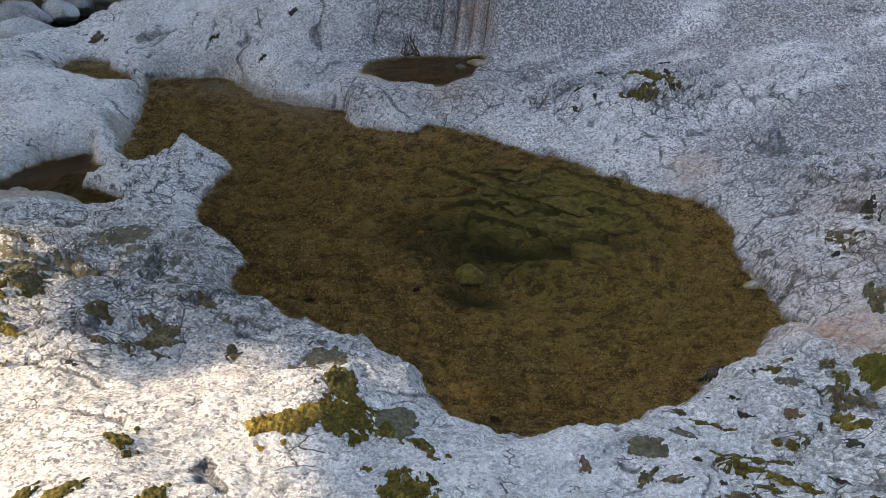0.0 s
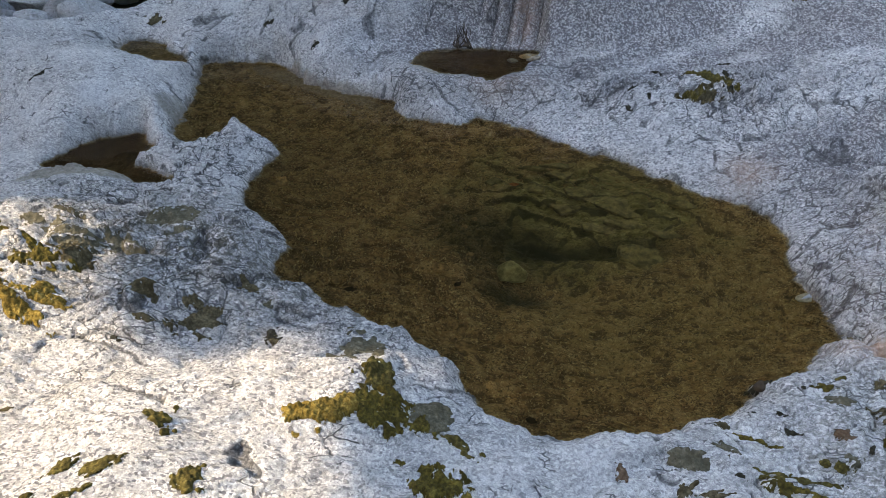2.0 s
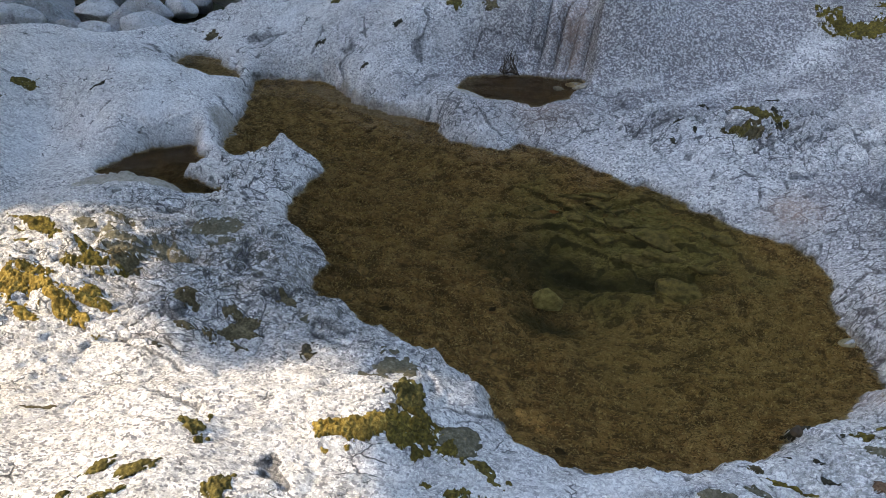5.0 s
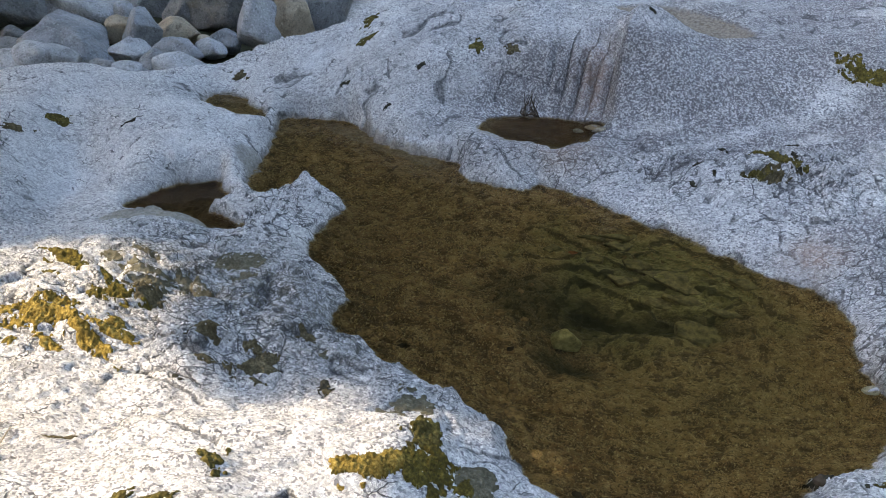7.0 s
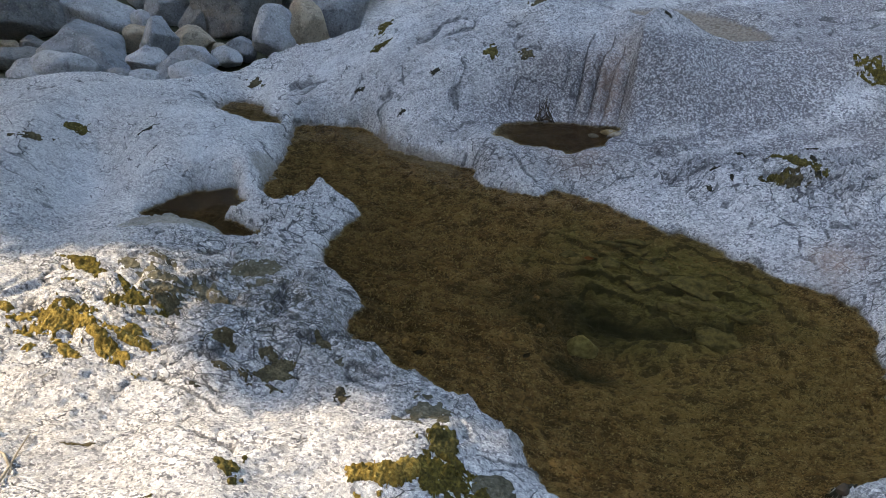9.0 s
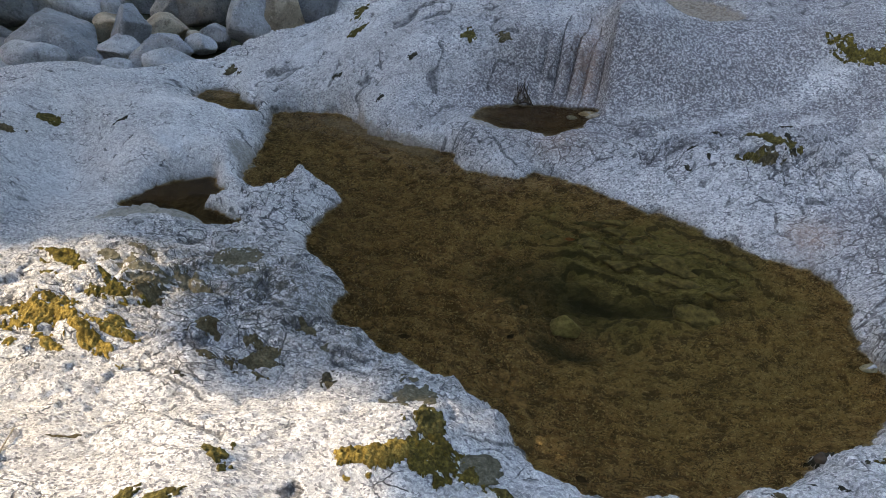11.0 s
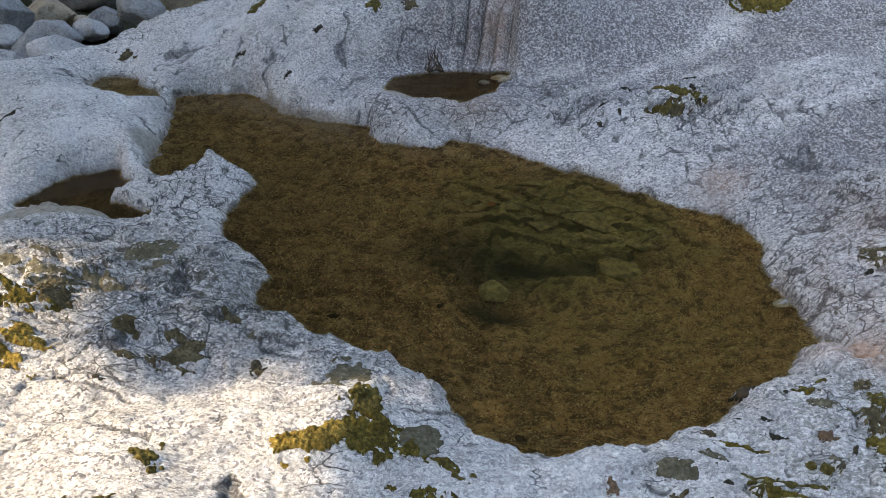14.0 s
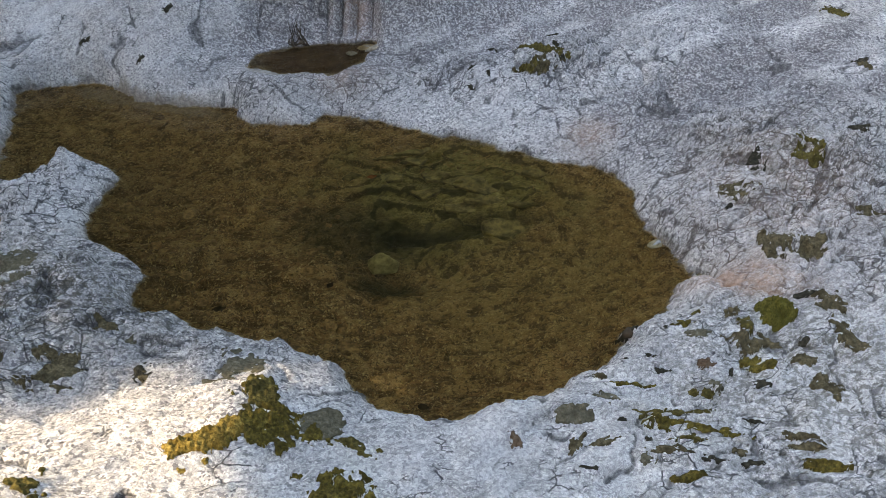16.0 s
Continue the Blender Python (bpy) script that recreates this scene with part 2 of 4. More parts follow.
ROOT = plain_material("root", (0.02, 0.014, 0.009), (0.06, 0.042, 0.026), 40)
PEBBLE = plain_material("silted_pebble", (0.080, 0.054, 0.027), (0.27, 0.19, 0.105), 60)
STONE_PALE = plain_material("pale_sunken_stone", (0.12, 0.117, 0.058), (0.26, 0.252, 0.14), 40)
DEAD_LEAF = plain_material("dead_leaf", (0.16, 0.06, 0.025), (0.30, 0.13, 0.05), 60)
LITTER = plain_material("litter", (0.08, 0.055, 0.024), (0.40, 0.30, 0.155), 40)
TWIG = plain_material("twig", (0.25, 0.20, 0.14), (0.42, 0.36, 0.27), 50)
LEAF = plain_material("leaf", (0.04, 0.07, 0.015), (0.08, 0.12, 0.03), 12)
BARK = plain_material("bark", (0.07, 0.055, 0.04), (0.16, 0.13, 0.10), 20)

# ---- shape of the rock: noise, pool outlines and relief ----
def lattice(ix, iy, seed):
    h = (ix * 374761393 + iy * 668265263 + seed * 974634777) & 0xFFFFFFFF
    h = ((h ^ (h >> 13)) * 1274126177) & 0xFFFFFFFF
    return ((h ^ (h >> 16)) & 0xFFFF) / 32767.5 - 1.0


def vnoise(x, y, seed=0):
    """Smooth noise in -1..1, one cell a unit."""
    fx, fy = np.floor(x), np.floor(y)
    ix, iy = fx.astype(np.int64) + 4096, fy.astype(np.int64) + 4096
    u, v = x - fx, y - fy
    u, v = u * u * u * (u * (u * 6 - 15) + 10), v * v * v * (v * (v * 6 - 15) + 10)
    a, b = lattice(ix, iy, seed), lattice(ix + 1, iy, seed)
    c, d = lattice(ix, iy + 1, seed), lattice(ix + 1, iy + 1, seed)
    return (a * (1 - u) + b * u) * (1 - v) + (c * (1 - u) + d * u) * v


def fbm(x, y, octaves=4, seed=0, gain=0.5):
    total, amp = 0.0, 1.0
    for k in range(octaves):
        total = total + amp * vnoise(x + 17.3 * k, y - 9.1 * k, seed + k)
        x, y = 1.62 * x + 1.17 * y, 1.62 * y - 1.17 * x
        amp *= gain
    return total


def ridged(x, y, octaves=3, seed=0):
    """Thin creases: near 1 along lines, falling to 0 away from them."""
    total, amp = 0.0, 1.0
    for k in range(octaves):
        total = total + amp * (1 - np.abs(vnoise(x, y, seed + k))) ** 4
        x, y = 1.9 * x + 0.7 * y, 1.9 * y - 0.7 * x
        amp *= 0.5
    return total


def plates(x, y, size, seed):
    """Broken plates: a height for each cell with a tilt of its own, and the distance to the cracks between them."""
    u, v = x / size, y / size
    iu, iv = np.floor(u).astype(np.int64), np.floor(v).astype(np.int64)
    near, second = np.full(u.shape, 9.0), np.full(u.shape, 9.0)
    height = np.zeros(u.shape)
    for di in (-1, 0, 1):
        for dj in (-1, 0, 1):
            ci, cj = iu + di, iv + dj
            du = u - ci - 0.5 - 0.42 * lattice(ci + 4096, cj + 4096, seed)
            dv = v - cj - 0.5 - 0.42 * lattice(ci + 4096, cj + 4096, seed + 1)
            d = np.hypot(du, dv)
            h = lattice(ci + 4096, cj + 4096, seed + 2) + 1.1 * du * lattice(ci + 4096, cj + 4096, seed + 3) + 1.1 * dv * lattice(ci + 4096, cj + 4096, seed + 4)
            first = d < near
            second = np.where(first, near, np.minimum(second, d))
            height = np.where(first, h, height)
            near = np.minimum(near, d)
    return height, second - near


def step(a, b, x):
    t = np.clip((x - a) / (b - a), 0, 1)
    return t * t * (3 - 2 * t)


def bump(x, y, cx, cy, rx, ry, turn=0.0):
    c, s = math.cos(radians(turn)), math.sin(radians(turn))
    u, v = (x - cx) * c + (y - cy) * s, (y - cy) * c - (x - cx) * s
    return np.exp(-(u / rx) ** 2 - (v / ry) ** 2)


def closed_curve(points, per=6):
    """A smooth closed curve through the corner points."""
    p = np.array(points)
    n, out = len(p), []
    for i in range(n):
        a, b, c, d = p[i - 1], p[i], p[(i + 1) % n], p[(i + 2) % n]
        for t in np.arange(per) / per:
            out.append(0.5 * (2 * b + (c - a) * t + (2 * a - 5 * b + 4 * c - d) * t * t + (3 * b - a - 3 * c + d) * t ** 3))
    return np.array(out)


def shore_distance(curve, x, y, reach=0.9):
    """Metres to the shore: positive on the rock, negative in the water."""
    lo, hi = curve.min(0) - reach, curve.max(0) + reach
    out = np.full(x.shape, reach)
    near = (x > lo[0]) & (x < hi[0]) & (y > lo[1]) & (y < hi[1])
    px, py = x[near], y[near]
    best, inside = np.full(px.shape, 1e9), np.zeros(px.shape, bool)
    for a, b in zip(curve, np.roll(curve, -1, 0)):
        e = b - a
        t = np.clip(((px - a[0]) * e[0] + (py - a[1]) * e[1]) / (e @ e + 1e-12), 0, 1)
        best = np.minimum(best, (px - a[0] - t * e[0]) ** 2 + (py - a[1] - t * e[1]) ** 2)
        if a[1] != b[1]:
            inside ^= ((a[1] > py) != (b[1] > py)) & (px < e[0] * (py - a[1]) / (b[1] - a[1]) + a[0])
    out[near] = np.minimum(np.sqrt(best), reach) * np.where(inside, -1, 1)
    return out


MAIN_POOL = closed_curve([
    (-1.70, 3.84), (-1.58, 3.91), (-1.27, 3.90), (-0.99, 3.63), (-0.56, 3.47), (-0.48, 3.34), (-0.32, 3.26), (-0.13, 3.25), (-0.05, 3.31),
    (0.22, 3.17), (0.58, 2.94), (0.90, 2.71), (1.15, 2.56), (1.20, 2.44), (1.16, 2.22), (1.18, 2.05), (1.22, 1.88), (1.25, 1.75),
    (1.13, 1.77), (1.03, 1.65), (0.84, 1.58), (0.80, 1.50), (0.63, 1.39), (0.43, 1.345), (0.23, 1.31), (0.11, 1.34), (-0.02, 1.46),
    (-0.12, 1.60), (-0.34, 1.73), (-0.53, 1.83), (-0.62, 1.91), (-0.78, 1.99), (-0.785, 2.16), (-0.86, 2.29), (-1.03, 2.43), (-1.04, 2.70),
    (-1.02, 2.90), (-1.13, 3.02), (-1.27, 3.12), (-1.35, 2.99), (-1.44, 2.89), (-1.56, 3.01), (-1.59, 3.20), (-1.62, 3.45)])
LEFT_POOL = closed_curve([(-2.07, 2.70), (-2.02, 2.81), (-1.90, 2.95), (-1.75, 3.01), (-1.66, 2.92), (-1.56, 2.82), (-1.63, 2.74), (-1.52, 2.67),
                          (-1.39, 2.61), (-1.42, 2.555), (-1.52, 2.54), (-1.64, 2.59), (-1.82, 2.60), (-2.00, 2.63)])
SMALL_POOL = closed_curve([(-2.26, 3.93), (-2.22, 4.04), (-2.12, 4.06), (-1.96, 3.97), (-1.82, 3.84), (-1.76, 3.71), (-1.90, 3.68), (-2.03, 3.71), (-2.15, 3.79)])
BACK_POOL = closed_curve([(-0.45, 3.72), (-0.37, 3.81), (-0.21, 3.86), (-0.06, 3.88), (0.10, 3.87), (0.23, 3.88), (0.22, 3.72), (0.14, 3.57),
                          (-0.01, 3.46), (-0.15, 3.49), (-0.30, 3.53), (-0.41, 3.62)])
TOP_POOL = closed_curve([(0.26, 5.22), (0.46, 5.34), (0.80, 5.26), (1.06, 4.99), (1.14, 4.71), (0.97, 4.61), (0.80, 4.60), (0.65, 4.82), (0.45, 5.06)])
# curve, water level, width of the rounded lip, depth, shelf width
POOLS = [(MAIN_POOL, 0.0, 0.055, 0.13, 0.16), (LEFT_POOL, 0.0, 0.05, 0.06, 0.08), (SMALL_POOL, 0.05, 0.08, 0.035, 0.08),
         (BACK_POOL, 0.15, 0.045, 0.10, 0.10), (TOP_POOL, 0.45, 0.12, 0.03, 0.10)]


def seen_part(x, y):
    """1 on the stretch of rock with fine relief, falling to 0 on the banks round it."""
    return step(0.1, 0.6, y) * step(9.0, 7.0, y) * step(5.0, 3.4, np.abs(x))


def warped(x, y):
    return x + 0.10 * fbm(x * 2.2, y * 2.2, 2, 31), y + 0.10 * fbm(x * 2.2 + 9, y * 2.2, 2, 41)


def broken(x, y):
    """The flakes and open joints of the rock at three sizes, drawn out along the foliation."""
    wx, wy = warped(x, y)
    fu, fv = 0.97 * wx + 0.24 * wy, 2.3 * (0.97 * wy - 0.24 * wx)
    for size, tall, deep, wide, seed in ((0.30, 0.018, 0.022, 0.050, 301), (0.13, 0.013, 0.016, 0.075, 311), (0.055, 0.006, 0.008, 0.12, 321)):
        plate, crack = plates(fu + 0.04 * fbm(x * 9, y * 9, 3, seed), fv + 0.04 * fbm(x * 9 + 5, y * 9, 3, seed), size, seed)
        open_here = step(-0.15, 0.25, fbm(x * 5.0, y * 5.0, 2, seed + 7))
        yield tall, deep, plate, open_here * np.exp(-(crack / wide) ** 2)


def foliation(x, y):
    """Sharp wandering creases along the grain of the rock, 0 to 1, at two sizes."""
    wx, wy = warped(x, y)
    fu, fv = 0.97 * wx + 0.24 * wy, 0.97 * wy - 0.24 * wx
    fu, fv = fu + 0.03 * fbm(x * 9, y * 9, 2, 541), fv + 0.03 * fbm(x * 9 + 4, y * 9, 2, 543)
    here = step(-0.35, 0.25, fbm(x * 3.5, y * 3.5, 3, 547)) * calm(x, y)
    wide = here * (1 - np.abs(vnoise(fu * 6, fv * 17, 551))) ** 7
    thin = (0.25 + 0.75 * step(-0.3, 0.3, fbm(x * 6 + 8, y * 6, 3, 549))) * calm(x, y) * (1 - np.abs(vnoise(fu * 14, fv * 36, 553))) ** 6
    return wide, thin


def calm(x, y):
    """Small on the sunlit mound and the dark worn slope, where the grain hardly stands out; 1 elsewhere."""
    return 1 - 0.8 * np.clip(bump(x, y, -0.85, 0.9, 0.65, 0.52) + 0.8 * bump(x, y, 1.1, 4.0, 0.9, 0.28), 0, 1)


def crease(x, y, ends, wide):
    """1 along an open joint from end to end, with a wandering line."""
    (ax, ay), (bx, by) = ends
    px, py = x + 0.035 * fbm(x * 7, y * 7, 3, 501), y + 0.035 * fbm(x * 7 + 3, y * 7, 3, 511)
    ex, ey = bx - ax, by - ay
    t = np.clip(((px - ax) * ex + (py - ay) * ey) / (ex * ex + ey * ey), 0, 1)
    return np.exp(-((px - ax - t * ex) ** 2 + (py - ay - t * ey) ** 2) / wide ** 2)


# open joints: end, end, width, depth
JOINTS = [(((-1.08, 1.37), (-1.44, 0.98)), 0.006, 0.012), (((-1.02, 1.27), (-0.84, 1.22)), 0.007, 0.014), (((-0.62, 1.06), (-0.52, 1.00)), 0.018, 0.022),
          (((1.87, 2.25), (1.66, 1.88)), 0.010, 0.030), (((1.28, 1.98), (1.10, 1.79)), 0.010, 0.030), (((1.30, 2.30), (1.46, 2.44)), 0.008, 0.014),
          (((-1.30, 1.50), (-0.95, 1.40)), 0.007, 0.014), (((1.72, 2.02), (2.10, 2.02)), 0.010, 0.030)]


def joints(x, y):
    total = np.zeros_like(x)
    near = seen_part(x, y) > 0
    for ends, wide, deep in JOINTS:
        total[near] = np.maximum(total[near], crease(x[near], y[near], ends, wide) * deep)
    return total


def wall_folds(x, y):
    """Worn flutes of the wall over the back pool: 0 in the grooves, 1 on the ribs."""
    return np.abs(np.sin(36 * (x + 0.25 * (4.0 - y)) + 1.1 * vnoise(x * 6, y * 5, 401))) ** 0.6


def rock_height(x, y):
    """The rock without its pools."""
    z = 0.11 + 0.020 * np.clip(y - 3, 0, 4) + 0.02 * x
    z = z + 0.20 * bump(x, y, -1.1, 0.75, 1.0, 0.62)                       # mound beside the camera
    z = z + 0.10 * bump(x, y, -1.75, 1.85, 0.55, 0.42) + 0.06 * bump(x, y, -1.16, 1.66, 0.13, 0.11)
    z = z + 0.05 * bump(x, y, -0.45, 1.30, 0.35, 0.2, -25)
    z = z - 0.05 * bump(x, y, -0.95, 1.40, 0.5, 0.10, 12)
    z = z + 0.21 * bump(x, y, -2.9, 3.45, 1.15, 0.85)                      # white slope by the boulders
    z = z - 0.24 * bump(x, y, -2.42, 2.80, 0.26, 0.46, 32) + 0.07 * bump(x, y, -2.75, 2.45, 0.28, 0.25)                 # worn scoop
    z = z + 0.40 * bump(x, y, -0.85, 4.72, 0.95, 0.62, -6) + 0.12 * bump(x, y, -1.0, 4.2, 0.5, 0.3, -20)
    fluted = bump(x, y, 0.10, 4.05, 0.17, 0.45)
    face = y + 0.25 * (x + 0.1) ** 2 + 0.10 * fluted * (wall_folds(x, y) - 0.5)
    z = z + 0.36 * step(3.86, 4.14, face) * bump(x, y, -0.05, 4.5, 0.62, 0.9)      # wall over the back pool
    blend = step(4.05, 4.6, y)
    z = z + 0.30 * step(3.40, 4.15, y - 0.05 * x) * step(0.23 - 0.6 * blend, 0.28 + 0.5 * blend, x - 0.12 * (y - 3.8))        # worn slope rising to the back
    z = z + 0.07 * bump(x, y, 0.95, 3.38, 1.1, 0.22, -2) + 0.12 * bump(x, y, 2.3, 3.3, 0.9, 0.5)
    z = z - 0.06 * bump(x, y, 0.9, 3.75, 0.8, 0.20, -4) + 0.07 * bump(x, y, 1.0, 4.25, 0.9, 0.14, -2)
    z = z + 0.15 * bump(x, y, 1.95, 2.30, 0.60, 0.45) + 0.10 * bump(x, y, 1.75, 3.6, 1.2, 0.3, 22)
    z = z + 0.24 * step(5.1, 7.2, y) * step(-1.2, 0.4, x) - 0.10 * bump(x, y, 0.34, 4.72, 0.36, 0.28, -15)
    edge = y - (4.08 + 0.95 * step(-2.75, -1.9, x) + 0.5 * step(-1.9, -1.3, x) + 2.2 * step(-1.3, -0.2, x))
    drop = step(-0.10, 0.50, edge)                                          # down to the boulders
    z = z * (1 - drop) + drop * (-0.34 + 0.09 * np.clip(edge, 0, 6))
    z = z - 0.5 * step(5, 9, np.abs(x)) * step(2, -4, y)
    z = z + 0.022 * fbm(x * 2.3, y * 2.3, 3, 5)
    wx, wy = warped(x, y)
    rough, seen = roughness_at(x, y), seen_part(x, y)
    fu, fv = 0.97 * wx + 0.24 * wy, 0.97 * wy - 0.24 * wx
    fine = rough * (0.020 * fbm(wx * 6, wy * 10, 3, 11, 0.42) - 0.014 * ridged(wx * 4.0, wy * 6.5, 2, 23))
    wide, thin = foliation(x, y)
    fine = fine + 0.030 * bump(x, y, 0.6, 3.35, 1.2, 0.20, -6) * fbm(fu * 4, fv * 9, 3, 65)
    fine = fine - 0.024 * wide - 0.012 * thin + 0.010 * fbm(fu * 5, fv * 12, 3, 63) + 0.0045 * fbm(fu * 12, fv * 30, 3, 61) + 0.0016 * fbm(fu * 46, fv * 70, 2, 67)
    for tall, deep, plate, groove in broken(x, y):
        fine = fine + (0.07 + rough) * (tall * plate - deep * groove)
    return z + seen * fine - joints(x, y)


def roughness_at(x, y):
    """1 where the rock is broken and flaky, near 0.1 where the water has worn it smooth."""
    r = 0.22 * calm(x, y) + 1.05 * bump(x, y, -1.1, 1.95, 0.62, 0.36, -20) + 1.35 * bump(x, y, 1.75, 2.20, 0.6, 0.5) + 0.8 * bump(x, y, -0.20, 3.42, 0.5, 0.14)
    r = r + 0.65 * bump(x, y, -1.30, 2.75, 0.32, 0.32) + 0.65 * bump(x, y, 0.9, 3.30, 0.9, 0.20, -8) + 0.32 * bump(x, y, 1.2, 1.1, 0.6, 0.4)
    r = r + 0.35 * bump(x, y, -1.9, 1.75, 0.6, 0.3) + 0.3 * bump(x, y, 0.3, 4.9, 1.5, 0.25)
    return np.clip(r, 0.0, 1.5)


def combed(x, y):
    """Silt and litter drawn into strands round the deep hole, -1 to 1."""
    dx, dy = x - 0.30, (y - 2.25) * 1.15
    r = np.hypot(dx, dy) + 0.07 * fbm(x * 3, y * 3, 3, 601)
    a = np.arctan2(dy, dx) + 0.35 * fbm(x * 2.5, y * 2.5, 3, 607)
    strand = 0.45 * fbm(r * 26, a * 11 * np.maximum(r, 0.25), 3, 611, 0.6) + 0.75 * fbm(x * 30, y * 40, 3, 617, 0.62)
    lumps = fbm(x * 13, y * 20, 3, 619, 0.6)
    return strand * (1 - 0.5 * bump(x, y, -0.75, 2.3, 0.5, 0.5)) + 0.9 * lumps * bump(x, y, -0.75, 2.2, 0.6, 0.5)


def hole_depth(x, y):
    """Metres by which the middle of the large pool goes down below its shallows, with broken ledges on the far side."""
    wx, wy = x + 0.05 * fbm(x * 5, y * 5, 3, 641), y + 0.05 * fbm(x * 5 + 7, y * 5, 3, 643)
    d = 0.20 * bump(wx, wy, 0.28, 2.34, 0.46, 0.36) + 0.07 * bump(x, y, 0.13, 2.13, 0.13, 0.09) + 0.07 * bump(x, y, 0.52, 2.43, 0.32, 0.055, -8)
    ledges, saw = ledge_saw(x, y, d)
    return d + ledges * 0.055 * (step(0.72, 0.95, saw) - saw)


def ledge_saw(x, y, d):
    """How far a place belongs to the ledges, and its share of the way from one riser to the next."""
    ledges = step(0.25, 0.6, bump(x, y, 0.45, 2.72, 0.62, 0.27, -20) + 0.12 * fbm(x * 6, y * 6, 2, 649))
    at = (d + 0.34 * (2.9 - y) - 0.07 * (x - 0.4) + 0.030 * fbm(x * 4, y * 9, 3, 647) + 0.05 * vnoise(x * 3.2 + y, y * 2.2, 651)) / 0.062
    return ledges, at - np.floor(at)


def ground_height(x, y):
    x, y = np.asarray(x, float), np.asarray(y, float)
    z = rock_height(x, y)
    ragged = 0.020 * fbm(x * 11, y * 11, 5, 71, 0.62)
    shores = [shore_distance(p[0], x, y) for p in POOLS]
    shores = [s + ragged * np.exp(-(s / 0.2) ** 2) for s in shores]
    gentle = step(-0.15, 0.15, y + 0.62 * x - 3.0) * step(-0.3, 0.1, x)       # the far bank rises slowly
    rim, total = np.zeros_like(z), np.full_like(z, 1e-9)
    for k, (s, (curve, level, lip, depth, shelf)) in enumerate(zip(shores, POOLS)):
        slow = lip + (0.20 * gentle if k == 0 else 0.0)
        out = level + np.maximum(z - level, 0.012) * (1 - np.exp(-np.maximum(s, 0) / slow)) + (0.003 + 0.014 * gentle) * step(0, 0.02, s)
        out = out + (z - out) * step(0.18, 0.5, s)
        near = np.exp(-np.maximum(s, 0) / 0.035) + 1e-7
        rim, total = rim + near * out, total + near
    dry = rim / total
    comb = combed(x, y)
    for k, (s, (curve, level, lip, depth, shelf)) in enumerate(zip(shores, POOLS)):
        hole = depth
        if k == 0:
            hole = depth + hole_depth(x, y) - 0.05 * step(2.9, 3.5, y) + 0.025 * fbm(x * 6, y * 6, 4, 83)
        bed = level - 0.004 - hole * (1 - np.exp(np.minimum(s, 0) / shelf)) + 0.010 * fbm(x * 14, y * 22, 3, 91, 0.5)
        if k == 0:
            here = bump(x, y, 0.36, 2.80, 0.50, 0.20, -14) + 0.5 * bump(x, y, 0.75, 2.45, 0.35, 0.22, -20)
            bed = bed + 0.015 * comb * (1 - 0.6 * np.clip(here, 0, 1)) * step(-0.01, -0.10, s)
            for size, tall, seed in ((0.17, 0.020, 331), (0.07, 0.010, 341)):
                plate, crack = plates(0.97 * x + 0.24 * y, 1.9 * (0.97 * y - 0.24 * x), size, seed)
                bed = bed + here * tall * (plate * step(0, 0.15, crack) - 1.0 * np.exp(-(crack / 0.10) ** 2)) * step(-0.02, -0.15, s)
        dry = np.where(s > 0, dry, np.minimum(bed, level - 0.004))
    # unseen valley sides and bank behind, added to block sky light and darken reflections
    far, bearing = np.hypot(x, y), np.arctan2(y, x)
    dry = dry + 56 * step(11, 46, far) * (0.10 + 0.90 * step(-0.35, 0.25, np.cos(bearing - radians(75))))
    return dry + 16 * step(-1.6, -11, y)


def spaced(stops):
    """Coordinates with a spacing that changes from stretch to stretch."""
    out = [stops[0][0]]
    for (a, d0), (b, d1) in zip(stops, stops[1:]):
        n = max(1, round((b - a) / (0.5 * (d0 + d1))))
        t = (np.arange(n) + 1) / n
        ratio = d1 / d0
        t = t if abs(ratio - 1) < 1e-6 else (ratio ** t - 1) / (ratio - 1)
        out.extend(a + (b - a) * t)
    return np.array(out)


def quick_mesh(name, co, quads):
    me = bpy.data.meshes.new(name)
    me.vertices.add(len(co))
    me.vertices.foreach_set("co", np.asarray(co, np.float32).ravel())
    k = quads.shape[1]
    me.loops.add(quads.size)
    me.loops.foreach_set("vertex_index", quads.astype(np.int32).ravel())
    me.polygons.add(len(quads))
    me.polygons.foreach_set("loop_start", np.arange(len(quads), dtype=np.int32) * k)
    me.polygons.foreach_set("use_smooth", np.ones(len(quads), bool))
    me.update(calc_edges=True)
    me.validate()
    return me


XS = spaced([(-400, 80), (-60, 6), (-16, 2), (-6, 0.12), (-2.7, 0.014), (-1.9, 0.0075), (1.6, 0.0075), (2.4, 0.014), (5.5, 0.12), (16, 2), (60, 6), (400, 80)])
YS = spaced([(-400, 80), (-30, 6), (-2, 0.3), (0.7, 0.012), (0.9, 0.0065), (3.6, 0.008), (4.25, 0.008), (5.6, 0.018), (9, 0.12), (16, 2), (60, 6), (400, 80)])
GX, GY = np.meshgrid(XS, YS)
GZ = ground_height(GX.ravel(), GY.ravel()).reshape(GX.shape)
SOFT = GZ.copy()
for _ in range(5):
    SOFT[1:-1, 1:-1] = (SOFT[1:-1, 1:-1] * 2 + SOFT[:-2, 1:-1] + SOFT[2:, 1:-1] + SOFT[1:-1, :-2] + SOFT[1:-1, 2:]) / 6


